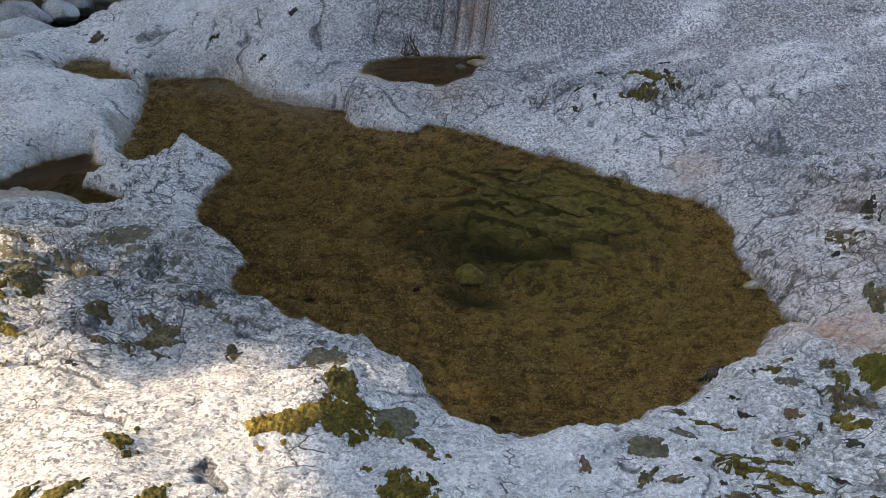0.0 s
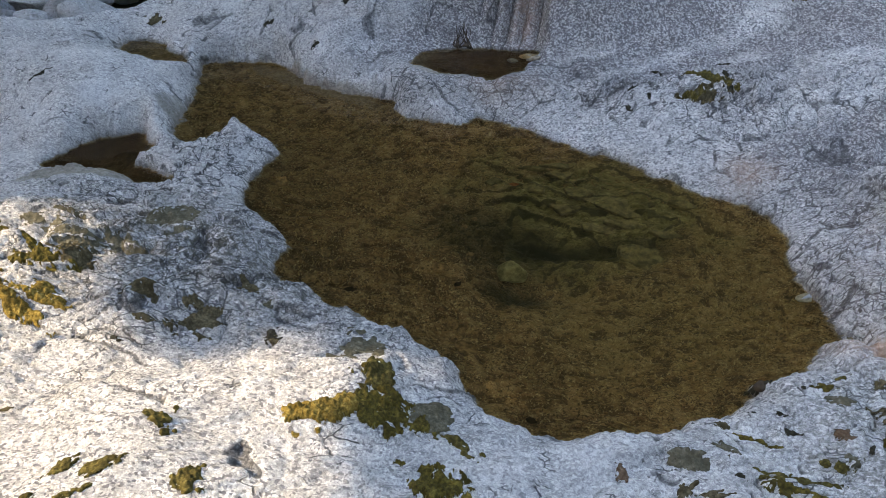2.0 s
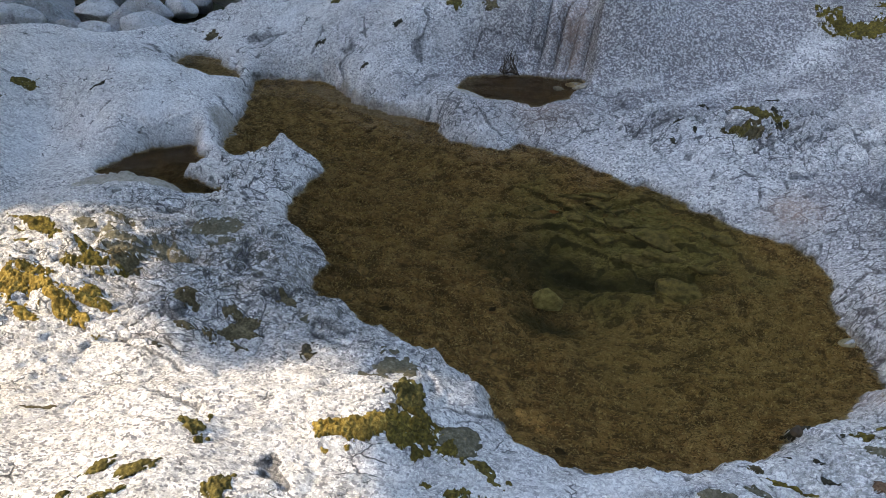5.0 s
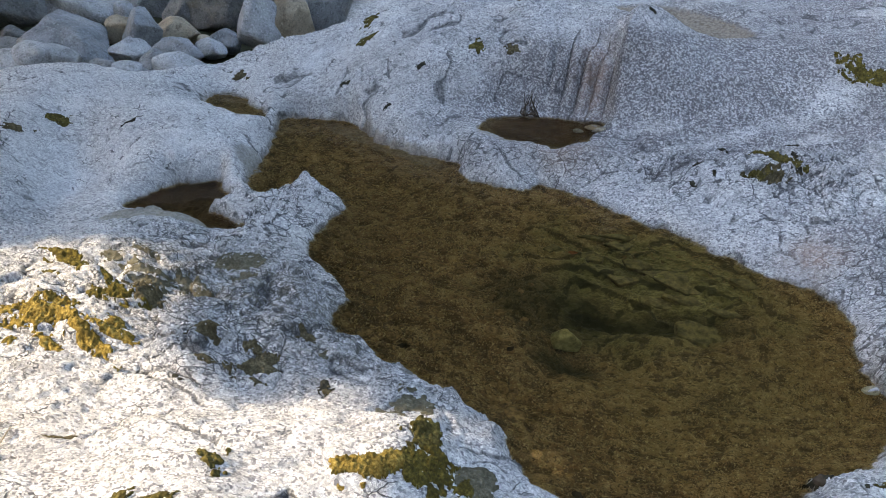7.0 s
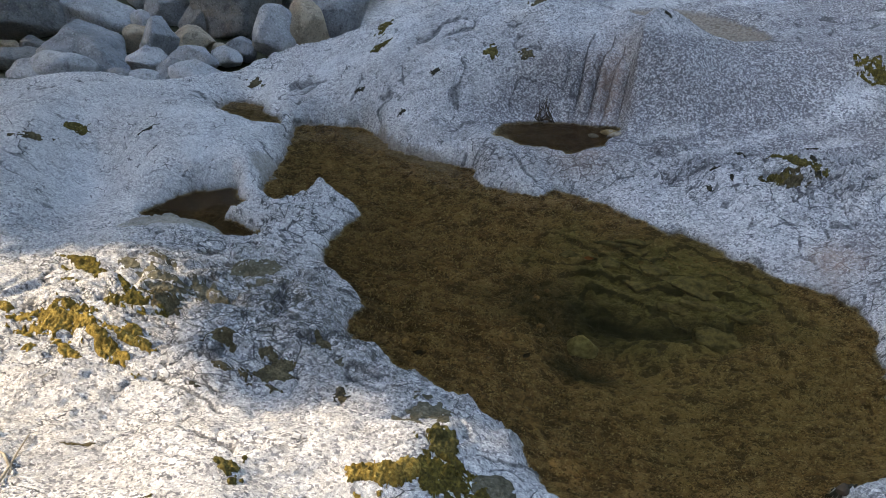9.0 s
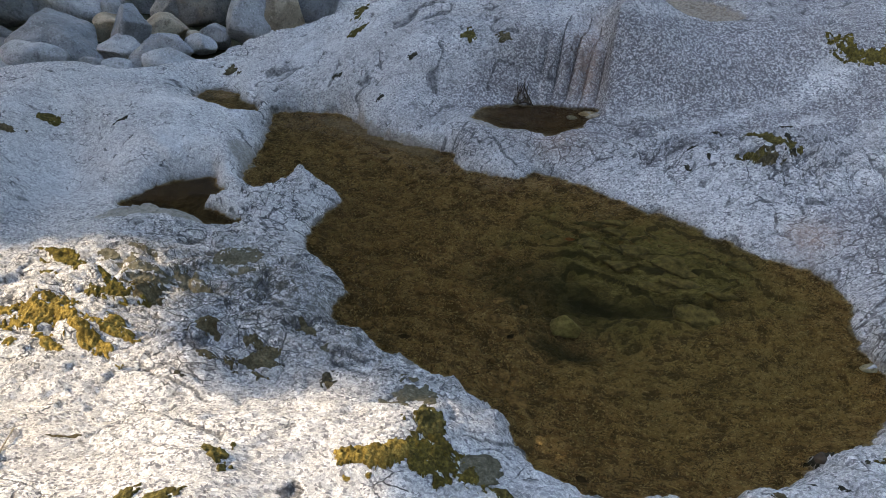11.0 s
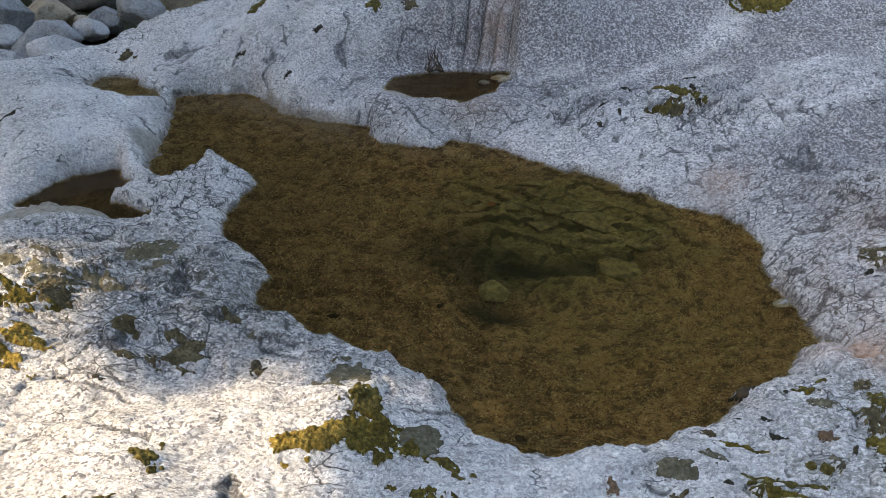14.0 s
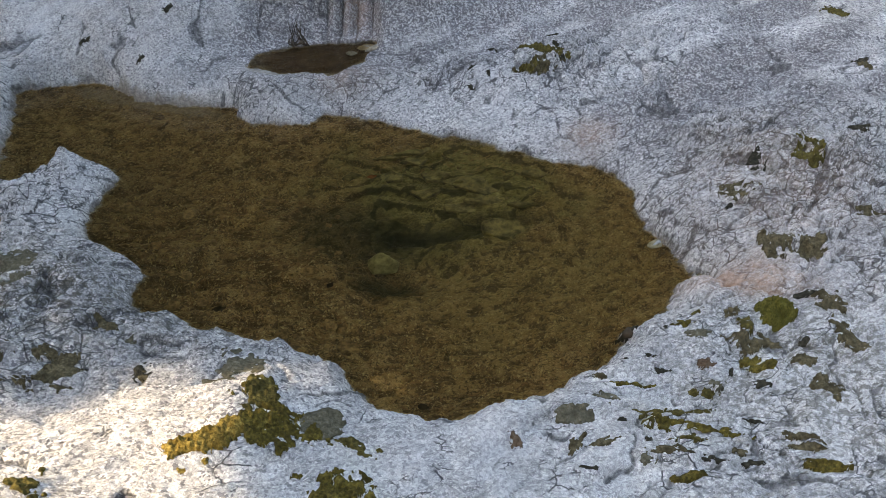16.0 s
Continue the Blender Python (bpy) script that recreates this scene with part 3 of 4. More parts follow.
def height_at(x, y, field=None):
    """Height of the built ground, between its points."""
    f = GZ if field is None else field
    x, y = np.asarray(x, float), np.asarray(y, float)
    i = np.clip(np.searchsorted(XS, x) - 1, 0, len(XS) - 2)
    j = np.clip(np.searchsorted(YS, y) - 1, 0, len(YS) - 2)
    u, v = (x - XS[i]) / (XS[i + 1] - XS[i]), (y - YS[j]) / (YS[j + 1] - YS[j])
    return (f[j, i] * (1 - u) + f[j, i + 1] * u) * (1 - v) + (f[j + 1, i] * (1 - u) + f[j + 1, i + 1] * u) * v


def cells(nx, ny):
    i = (np.arange(nx - 1)[None, :] + nx * np.arange(ny - 1)[:, None]).ravel()
    return np.stack([i, i + 1, i + nx + 1, i + nx], 1)


ground = tagged(new("ground", quick_mesh("ground", np.stack([GX.ravel(), GY.ravel(), GZ.ravel()], 1), cells(len(XS), len(YS)))),
                "pale grey water-worn granite bedrock with pools and cracks", "bedrock", kind="structure")
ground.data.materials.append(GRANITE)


def surface_masks(x, y, z):
    """What lies on the rock, place by place: silt and algae in the pools, stains, bands of dark minerals, lichen; also
    light and shade painted into the colour.
    """
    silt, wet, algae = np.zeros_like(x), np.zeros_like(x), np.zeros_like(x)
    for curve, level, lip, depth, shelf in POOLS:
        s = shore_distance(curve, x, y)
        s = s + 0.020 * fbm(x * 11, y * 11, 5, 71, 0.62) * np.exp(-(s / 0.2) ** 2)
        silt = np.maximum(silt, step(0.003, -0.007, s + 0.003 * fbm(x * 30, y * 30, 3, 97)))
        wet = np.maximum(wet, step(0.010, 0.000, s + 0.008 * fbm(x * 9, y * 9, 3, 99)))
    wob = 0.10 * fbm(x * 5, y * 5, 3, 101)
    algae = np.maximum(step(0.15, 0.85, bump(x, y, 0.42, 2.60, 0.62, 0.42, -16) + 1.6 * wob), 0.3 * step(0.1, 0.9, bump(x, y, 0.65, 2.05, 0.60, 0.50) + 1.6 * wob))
    # painted depth darkening over the hole, the trench and the area beside them
    depth_shade = 0.90 * step(0.25, 0.95, bump(x, y, 0.13, 2.13, 0.19, 0.12) + wob) + 0.80 * step(0.25, 0.95, bump(x, y, 0.50, 2.43, 0.42, 0.075, -6) + wob)
    depth_shade = np.clip(depth_shade + 0.70 * step(0.15, 0.95, bump(x, y, 0.02, 2.46, 0.36, 0.24, -15) + 0.8 * wob), 0, 1)
    band = fbm(1.2 * x + 0.6 * y, 4.5 * (y - 0.45 * x), 3, 105)
    mineral_shade = 1.1 * bump(x, y, 1.5, 4.05, 1.5, 0.52, 8) + 0.95 * bump(x, y, 2.1, 3.0, 0.9, 0.45, 20) + 0.45 * bump(x, y, -0.5, 4.1, 0.6, 0.35)
    # the steps towards the back and right add painted shade to the bands
    mineral_shade = 0.95 * mineral_shade + 0.30 * step(2.9, 3.6, y + 0.1 * x) * step(-1.4, 0.2, x) + 0.36 * step(3.4, 4.1, y) * step(-0.2, 0.5, x) + 0.30 * step(1.2, 2.3, x) * step(2.6, 3.2, y)
    mineral_shade = np.clip(mineral_shade * (1 + 1.3 * band), 0, 1)
    # paler patches; the slope that faces the sky holds its light in the colour
    lightened = bump(x, y, -2.6, 3.35, 1.3, 0.95) + 0.8 * bump(x, y, -1.35, 2.75, 0.40, 0.40) + 0.75 * bump(x, y, -0.25, 3.45, 0.65, 0.20) + 0.45 * bump(x, y, 0.9, 3.22, 0.8, 0.20, -8)
    lightened = lightened + 0.5 * bump(x, y, -1.2, 4.3, 0.7, 0.4) + 0.9 * bump(x, y, 1.75, 2.1, 0.6, 0.55) + 0.9 * bump(x, y, 1.0, 1.2, 0.7, 0.40) + 0.7 * bump(x, y, 0.2, 1.1, 0.5, 0.25) + 0.4 * bump(x, y, -1.6, 1.9, 0.6, 0.3)
    lightened = np.clip(lightened * (1 + 0.6 * fbm(x * 2.6, y * 4, 3, 107)), 0, 1)
    fluted = bump(x, y, 0.12, 4.05, 0.14, 0.20)
    rust = 0.5 * bump(x, y, 0.17, 4.02, 0.075, 0.14, -8) + 1.2 * bump(x, y, 1.30, 1.66, 0.17, 0.085, -25) + 0.5 * bump(x, y, 1.12, 2.74, 0.12, 0.10) + 0.35 * bump(x, y, 0.02, 3.42, 0.16, 0.07)
    rust = np.clip(rust + 0.30 * bump(x, y, 1.6, 2.0, 0.4, 0.4) + 0.12 * fluted, 0, 1)
    lichen = bump(x, y, -1.05, 2.02, 0.75, 0.30, -18) + 0.9 * bump(x, y, 1.35, 1.2, 0.6, 0.45) + 0.6 * bump(x, y, 1.8, 2.2, 0.5, 0.4)
    dry_silt = step(0.35, 0.50, bump(x, y, -1.80, 2.53, 0.30, 0.095, 4)) + 0.8 * step(0.4, 0.6, bump(x, y, -0.30, 3.54, 0.20, 0.06, -22)) + 0.6 * step(0.4, 0.6, bump(x, y, -1.62, 3.18, 0.07, 0.12))
    # crevice mask: shade put into the colour along joints, flutes and foliation creases
    grit_shade = np.zeros_like(x)
    for (tall, deep, plate, groove), share in zip(broken(x, y), (1.0, 0.95, 0.8)):
        grit_shade = np.maximum(grit_shade, share * groove)
    grit_shade = grit_shade * np.clip(0.25 + 1.0 * roughness_at(x, y), 0, 1)
    grit_shade = np.maximum(grit_shade, np.clip(joints(x, y) / 0.012, 0, 1))
    grit_shade = np.maximum(grit_shade, step(0.50, 0.20, wall_folds(x, y)) * step(0.15, 0.4, fluted) * step(4.35, 4.2, y)) * seen_part(x, y)
    wide, thin = foliation(x, y)
    grit_shade = np.maximum(grit_shade, np.maximum(0.85 * wide, 0.62 * thin) * seen_part(x, y))
    left_pool, back_pool = shore_distance(LEFT_POOL, x, y), shore_distance(BACK_POOL, x, y)
    peat = np.maximum(step(0.01, -0.02, np.minimum(left_pool, back_pool)), 0.45 * bump(x, y, -0.85, 2.5, 0.45, 0.7, 20))
    ledge = step(0.3, 0.6, bump(x, y, -1.02, 3.66, 0.50, 0.075, -29) + 0.06 * wob) * step(0.03, 0.0, shore_distance(MAIN_POOL, x, y))
    dry = 1 - silt
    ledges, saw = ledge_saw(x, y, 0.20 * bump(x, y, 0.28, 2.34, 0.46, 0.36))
    # comb also paints shade on the ledge risers and paler treads
    return {"grit_shade": grit_shade * dry, "lightened": lightened, "flaky": np.clip(roughness_at(x, y), 0, 1), "silt": silt, "wet": wet * dry, "algae": algae * silt, "depth_shade": depth_shade * silt, "comb": 0.5 + 0.5 * combed(x, y) * (1 - 0.6 * ledges) - 0.65 * ledges * bump(saw, saw * 0, 0.84, 0, 0.10, 1) + 0.12 * ledges * step(0.3, 0.7, saw), "mineral_shade": mineral_shade * dry, "rust": rust * dry,
            "lichen": np.clip(lichen, 0, 1) * dry, "dry_silt": dry_silt * dry, "peat": peat, "shelf": step(0.02, -0.02, shore_distance(TOP_POOL, x, y)) + ledge + 0.45 * step(0.02, -0.02, shore_distance(SMALL_POOL, x, y)) + 0.55 * step(0.0, -0.01, back_pool) * step(-0.09, -0.03, back_pool) * step(3.74, 3.62, y + 0.3 * x),
            # painted shade under the boulders, and unseen slopes that bounce no light
            "dark_ground": np.maximum(step(-2.0, -2.4, x) * step(4.7, 5.0, y - 0.5 * step(-2.9, -2.3, x)), np.maximum(step(6.2, 8.5, np.hypot(x, y - 3.2)), step(-0.6, -1.8, y)))}


def put_masks(me):
    co = np.empty(3 * len(me.vertices), np.float32)
    me.vertices.foreach_get("co", co)
    x, y, z = co.reshape(-1, 3).astype(float).T
    for name, values in surface_masks(x, y, z).items():
        me.attributes.new(name, "FLOAT", "POINT").data.foreach_set("value", values.astype(np.float32))


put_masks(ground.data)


def water(name, curve, level, label):
    """A flat sheet of still water that reaches a little way under the rock's lip."""
    lo, hi = curve.min(0) - 0.06, curve.max(0) + 0.06
    xs, ys = np.arange(lo[0], hi[0], 0.03), np.arange(lo[1], hi[1], 0.03)
    gx, gy = np.meshgrid(xs, ys)
    keep = shore_distance(curve, gx.ravel(), gy.ravel()) < 0.045
    nx = len(xs)
    i = (np.arange(nx - 1)[None, :] + nx * np.arange(len(ys) - 1)[:, None]).ravel()
    q = np.stack([i, i + 1, i + nx + 1, i + nx], 1)
    q = q[keep[q].all(1)]
    used = np.unique(q)
    back = np.zeros(len(keep), int)
    back[used] = np.arange(len(used))
    co = np.stack([gx.ravel()[used], gy.ravel()[used], np.full(len(used), level)], 1)
    ob = new(name, quick_mesh(name, co, back[q]))
    ob.data.materials.append(WATER)
    ob.visible_shadow = False
    return tagged(ob, label, "water", kind="structure")


water("water", MAIN_POOL, 0.0, "still clear brown water of the large rock pool")
water("water", LEFT_POOL, 0.0, "still dark brown water of a narrow pool")
water("water", SMALL_POOL, 0.05, "shallow amber water in a small hollow")
water("water", BACK_POOL, 0.15, "dark still water under the worn wall")


# ---- things ----
def blank(name, co, faces, material):
    me = quick_mesh(name, np.asarray(co), np.asarray(faces))
    me.materials.append(material)
    return me


MOSS_LOOK = {
    "gold": (MOSS_GOLD, "golden yellow moss on pale sunlit granite"),
    "goldolive": (MOSS_MIXED, "yellow and olive green moss on pale granite"),
    "olive": (MOSS_OLIVE, "dull olive green moss on granite"),
    "cushion": (MOSS_CUSHION, "rounded deep green moss cushion on granite"),
    "greyolive": (LICHEN_GREY, "grey green crust of lichen on granite"),
    "grey": (LICHEN_GREY, "flat grey lichen crust on granite"),
    "brown": (MOSS_BROWN, "dry brown moss tuft on rough granite"),
    "dark": (MOSS_DARK, "blackish lichen spot on granite"),
    "rust": (MOSS_RUST, "rusty brown dead leaf litter on granite"),
}
moss_count = 0


def moss(kind, x, y, a, b, turn, height):
    """A ragged patch of moss or lichen that follows the rock: half sizes a and b, thickness height."""
    global moss_count
    moss_count += 1
    k = moss_count
    a, b = a * 1.12, b * 1.12
    d = max(0.0030, max(a, b) / 44)
    us = np.arange(-1.35 * a, 1.35 * a + d, d)
    vs = np.arange(-1.35 * b, 1.35 * b + d, d)
    u, v = (q.ravel() for q in np.meshgrid(us, vs))
    r = np.sqrt((u / a) ** 2 + (v / b) ** 2)
    ragged = 0.55 if kind not in ("cushion", "greyolive") else 0.08
    lobes = fbm(u / a * 1.5 + 31 * k, v / b * 1.5 - 7 * k, 2, 3) * ragged + 0.35 * ragged * fbm(u * 60 + k, v * 60, 3, 9)
    fill = 1.0 - r + lobes
    if kind not in ("cushion", "greyolive"):
        fill = fill - 0.55 * np.maximum(0, fbm(u * 48 + 5 * k, v * 48, 4, 13, 0.65) - 0.1)
    c, s = math.cos(radians(turn)), math.sin(radians(turn))
    px, py = x + u * c - v * s, y + u * s + v * c
    swell = np.sqrt(np.clip(fill, 0, 1)) * (0.80 + 0.20 * vnoise(u * 60, v * 45 + k, 17)) if kind != "cushion" else np.sqrt(np.clip(fill, 0, 1))
    tuft = 0.40 * height * fbm(px * 110, py * 110, 2, 19)
    z = np.maximum(height_at(px, py, SOFT), height_at(px, py) - 0.004) + np.where(fill > 0.02, 0.002 + height * swell + tuft, -0.003)
    nx = len(us)
    i = (np.arange(nx - 1)[None, :] + nx * np.arange(len(vs) - 1)[:, None]).ravel()
    q = np.stack([i, i + 1, i + nx + 1, i + nx], 1)
    q = q[(fill[q] > 0.0).sum(1) >= 2]
    used = np.unique(q)
    if len(used) < 6:
        return None
    back = np.zeros(len(px), int)
    back[used] = np.arange(len(used))
    z0 = float(height_at([x], [y])[0])
    co = np.stack([px[used] - x, py[used] - y, z[used] - z0], 1)
    material, label = MOSS_LOOK[kind]
    name = "lichen_patch" if kind in ("grey", "greyolive", "dark") else "moss_patch"
    ob = new(name, blank(name, co, back[q], material))
    ob.location = (x, y, z0)
    return tagged(ob, label, "lichen" if name == "lichen_patch" else "moss", "lichen spots" if name == "lichen_patch" else "moss patches")


def stone_mesh(name, rx, ry, rz, seed, detail=4, facets=11, rough=0.05):
    """A water-rounded stone: a ball cut by a few soft planes, with worn lumps."""
    rng = random.Random(seed * 7 + 3)
    bm = bmesh.new()
    bmesh.ops.create_icosphere(bm, subdivisions=detail, radius=1.0)
    planes = [(Vector((rng.uniform(-1, 1), rng.uniform(-1, 1), rng.uniform(-0.7, 1))).normalized(), rng.uniform(0.60, 0.90)) for _ in range(facets)]
    shift = Vector((rng.uniform(-50, 50), rng.uniform(-50, 50), rng.uniform(-50, 50)))
    for v in bm.verts:
        p = v.co.copy()
        for n, far in planes:
            over = p.dot(n) - far
            if over > 0:
                p -= n * (over * 0.96)
        p *= 1.10 + rough * 2.2 * noise.noise(v.co * 1.7 + shift) + rough * 0.5 * noise.noise(v.co * 6 + shift) + rough * 0.16 * noise.noise(v.co * 17 + shift)
        v.co = Vector((p.x * rx, p.y * ry, p.z * rz))
    for f in bm.faces:
        f.smooth = True
    me = bpy.data.meshes.new(name)
    bm.to_mesh(me)
    bm.free()
    return me


BOULDER_LOOK = {
    "grey": (BOULDER_GREY, "rounded blue-grey river boulder among others"),
    "pale": (BOULDER_PALE, "pale grey speckled river boulder"),
    "dark": (BOULDER_DARK, "large dark grey boulder in deep shade"),
    "tan": (BOULDER_TAN, "sandy tan rounded river stone"),
}


def boulder(kind, x, y, z, rx, ry, rz, seed):
    material, label = BOULDER_LOOK[kind]
    me = stone_mesh("boulder", rx, ry, rz, seed, 4 if rx > 0.08 else 3)
    me.materials.append(material)
    ob = new("boulder", me)
    rng = random.Random(seed)
    ob.matrix_world = pose(x, y, z, rng.uniform(-10, 10), rng.uniform(-14, 14), rng.uniform(-25, 25))
    return tagged(ob, label, "boulder", "river boulders")


boulder("dark", -5.57, 6.00, 0.05, 0.794, 0.543, 0.417, 0)
boulder("pale", -4.65, 6.20, -0.05, 0.467, 0.257, 0.197, 1)
boulder("grey", -4.17, 5.30, -0.12, 0.474, 0.302, 0.232, 2)
boulder("pale", -4.10, 4.90, -0.11, 0.257, 0.182, 0.139, 3)
boulder("pale", -4.38, 4.80, -0.14, 0.206, 0.132, 0.101, 4)
boulder("dark", -4.84, 5.20, -0.18, 0.334, 0.152, 0.117, 5)
boulder("tan", -5.19, 5.60, -0.21, 0.170, 0.072, 0.055, 6)
boulder("dark", -4.95, 5.60, -0.20, 0.128, 0.114, 0.092, 7)
boulder("pale", -4.15, 6.20, -0.09, 0.135, 0.120, 0.118, 8)
boulder("tan", -3.93, 5.80, -0.15, 0.274, 0.196, 0.150, 9)
boulder("grey", -3.53, 5.40, -0.00, 0.169, 0.151, 0.184, 10)
boulder("pale", -3.57, 5.20, -0.12, 0.165, 0.147, 0.125, 11)
boulder("grey", -4.00, 6.40, -0.01, 0.255, 0.228, 0.287, 12)
boulder("dark", -3.58, 6.20, -0.08, 0.190, 0.180, 0.230, 13)
boulder("dark", -3.31, 6.40, 0.08, 0.446, 0.399, 0.448, 14)
boulder("pale", -2.57, 5.60, 0.04, 0.206, 0.184, 0.234, 15)
boulder("tan", -2.31, 5.75, 0.07, 0.188, 0.192, 0.245, 16)
boulder("grey", -2.18, 6.20, 0.14, 0.265, 0.236, 0.267, 17)
boulder("tan", -3.38, 5.70, -0.08, 0.248, 0.148, 0.114, 18)
boulder("grey", -3.19, 5.30, -0.11, 0.244, 0.127, 0.097, 19)
boulder("grey", -2.87, 5.60, -0.09, 0.135, 0.121, 0.110, 20)
boulder("tan", -3.06, 5.55, -0.11, 0.068, 0.061, 0.073, 21)
boulder("pale", -2.93, 5.40, -0.11, 0.171, 0.109, 0.084, 22)
boulder("grey", -3.22, 5.00, -0.15, 0.113, 0.104, 0.133, 23)
boulder("pale", -2.95, 4.95, -0.12, 0.275, 0.163, 0.125, 24)
boulder("pale", -3.39, 4.90, -0.18, 0.180, 0.114, 0.088, 25)
boulder("grey", -3.62, 4.90, -0.16, 0.168, 0.098, 0.075, 26)
boulder("dark", -2.88, 6.80, -0.02, 0.215, 0.192, 0.196, 27)
boulder("grey", -4.47, 6.90, -0.02, 0.249, 0.222, 0.219, 28)
boulder("grey", -5.47, 5.00, -0.25, 0.489, 0.211, 0.162, 29)
boulder("pale", -6.38, 5.60, -0.23, 0.471, 0.269, 0.206, 30)
moss("olive", -0.811, 1.121, 0.033, 0.049, 35, 0.014)
moss("gold", -0.373, 1.206, 0.098, 0.041, 17, 0.022)
moss("goldolive", -0.257, 1.260, 0.064, 0.086, 12, 0.024)
moss("olive", -0.294, 1.339, 0.049, 0.058, 12, 0.016)
moss("goldolive", -0.158, 1.202, 0.036, 0.023, -19, 0.014)
moss("olive", -0.059, 1.166, 0.060, 0.018, -28, 0.012)
moss("goldolive", -0.100, 1.028, 0.081, 0.044, -23, 0.022)
moss("olive", -0.967, 0.944, 0.033, 0.018, 46, 0.008)
moss("olive", -0.874, 0.951, 0.044, 0.017, 35, 0.008)
moss("olive", -0.903, 0.865, 0.030, 0.010, 47, 0.007)
moss("olive", -0.999, 0.827, 0.026, 0.026, 51, 0.008)
moss("olive", -0.672, 0.937, 0.035, 0.033, 36, 0.012)
moss("brown", -1.290, 1.156, 0.034, 0.010, 20, 0.003)
moss("grey", -0.357, 1.531, 0.054, 0.063, 13, 0.006)
moss("grey", -0.421, 1.461, 0.037, 0.033, 15, 0.005)
moss("greyolive", -0.127, 1.249, 0.053, 0.054, -8, 0.010)
moss("dark", -0.655, 1.548, 0.026, 0.030, 22, 0.005)
moss("brown", -2.095, 4.184, 0.054, 0.063, 65, 0.012)
moss("olive", -1.313, 4.559, 0.047, 0.091, 16, 0.010)
moss("olive", -1.257, 4.280, 0.048, 0.031, 16, 0.010)
moss("brown", -0.308, 4.465, 0.041, 0.047, 4, 0.010)
moss("olive", -0.528, 4.100, 0.047, 0.037, 7, 0.012)
moss("brown", -0.327, 4.092, 0.035, 0.020, 4, 0.008)
moss("dark", -0.861, 3.991, 0.028, 0.018, 12, 0.006)
moss("olive", -2.751, 3.214, 0.058, 0.038, 27, 0.008)
moss("dark", -2.295, 3.225, 0.041, 0.015, 35, 0.005)
moss("brown", -2.869, 3.043, 0.082, 0.021, 24, 0.006)
moss("dark", -1.330, 4.010, 0.036, 0.015, 18, 0.005)
moss("dark", -1.011, 3.780, 0.027, 0.013, 15, 0.005)
moss("olive", 1.024, 3.307, 0.134, 0.017, -23, 0.016)
moss("dark", 1.180, 3.531, 0.042, 0.006, -19, 0.010)
moss("dark", 0.844, 3.589, 0.029, 0.007, -13, 0.006)
moss("dark", 0.682, 3.307, 0.021, 0.006, -12, 0.006)
moss("dark", 0.432, 4.194, 0.028, 0.010, -6, 0.006)
moss("olive", 2.829, 3.572, 0.057, 0.050, -52, 0.010)
moss("brown", 2.555, 2.929, 0.053, 0.017, -54, 0.010)
moss("gold", -1.801, 1.648, 0.133, 0.058, 8, 0.016)
moss("gold", -1.688, 1.677, 0.115, 0.054, -9, 0.018)
moss("gold", -1.498, 1.589, 0.121, 0.030, -26, 0.018)
moss("gold", -1.632, 1.558, 0.055, 0.018, -21, 0.012)
moss("gold", -1.467, 1.690, 0.034, 0.028, -2, 0.014)
moss("gold", -1.413, 1.651, 0.061, 0.025, -10, 0.012)
moss("gold", -1.761, 1.534, 0.024, 0.020, -6, 0.01)
moss("gold", -1.969, 1.698, 0.030, 0.015, -24, 0.01)
moss("gold", -1.466, 1.637, 0.061, 0.018, -3, 0.012)
moss("goldolive", -1.836, 2.003, 0.174, 0.032, -23, 0.013)
moss("goldolive", -1.588, 1.877, 0.112, 0.023, -35, 0.013)
moss("goldolive", -1.545, 1.821, 0.086, 0.028, 6, 0.012)
moss("olive", -1.848, 1.895, 0.058, 0.012, -29, 0.01)
moss("brown", -1.457, 1.899, 0.067, 0.064, 4, 0.012)
moss("grey", -1.712, 2.074, 0.056, 0.032, 2, 0.006)
moss("grey", -1.603, 2.054, 0.055, 0.032, 2, 0.006)
moss("grey", -1.615, 2.142, 0.045, 0.019, -2, 0.005)
moss("grey", -1.503, 1.976, 0.090, 0.031, 6, 0.006)
moss("grey", -1.387, 2.042, 0.059, 0.028, -7, 0.006)
moss("grey", -1.301, 2.000, 0.037, 0.022, -3, 0.006)
moss("greyolive", -1.253, 2.233, 0.096, 0.070, 6, 0.006)
moss("grey", -1.180, 2.135, 0.045, 0.021, -6, 0.005)
moss("brown", -1.132, 1.709, 0.061, 0.030, 5, 0.01)
moss("brown", -0.970, 1.693, 0.036, 0.030, -25, 0.012)
moss("brown", -0.911, 1.634, 0.065, 0.048, 18, 0.012)
moss("brown", -0.879, 1.540, 0.021, 0.019, -6, 0.01)
moss("brown", -1.077, 1.586, 0.027, 0.014, -6, 0.008)
moss("brown", -1.010, 1.594, 0.025, 0.009, -43, 0.009)
moss("dark", -1.132, 1.485, 0.021, 0.009, -7, 0.004)
moss("brown", -0.813, 1.803, 0.035, 0.022, -13, 0.008)
moss("brown", -0.649, 1.536, 0.021, 0.015, -12, 0.007)
moss("grey", -0.714, 1.707, 0.015, 0.016, -17, 0.006)
moss("cushion", 1.308, 1.474, 0.054, 0.058, -7, 0.036)
moss("brown", 1.184, 1.509, 0.021, 0.023, -26, 0.014)
moss("olive", 1.188, 1.454, 0.029, 0.035, -20, 0.014)
moss("brown", 1.145, 1.375, 0.042, 0.037, -16, 0.014)
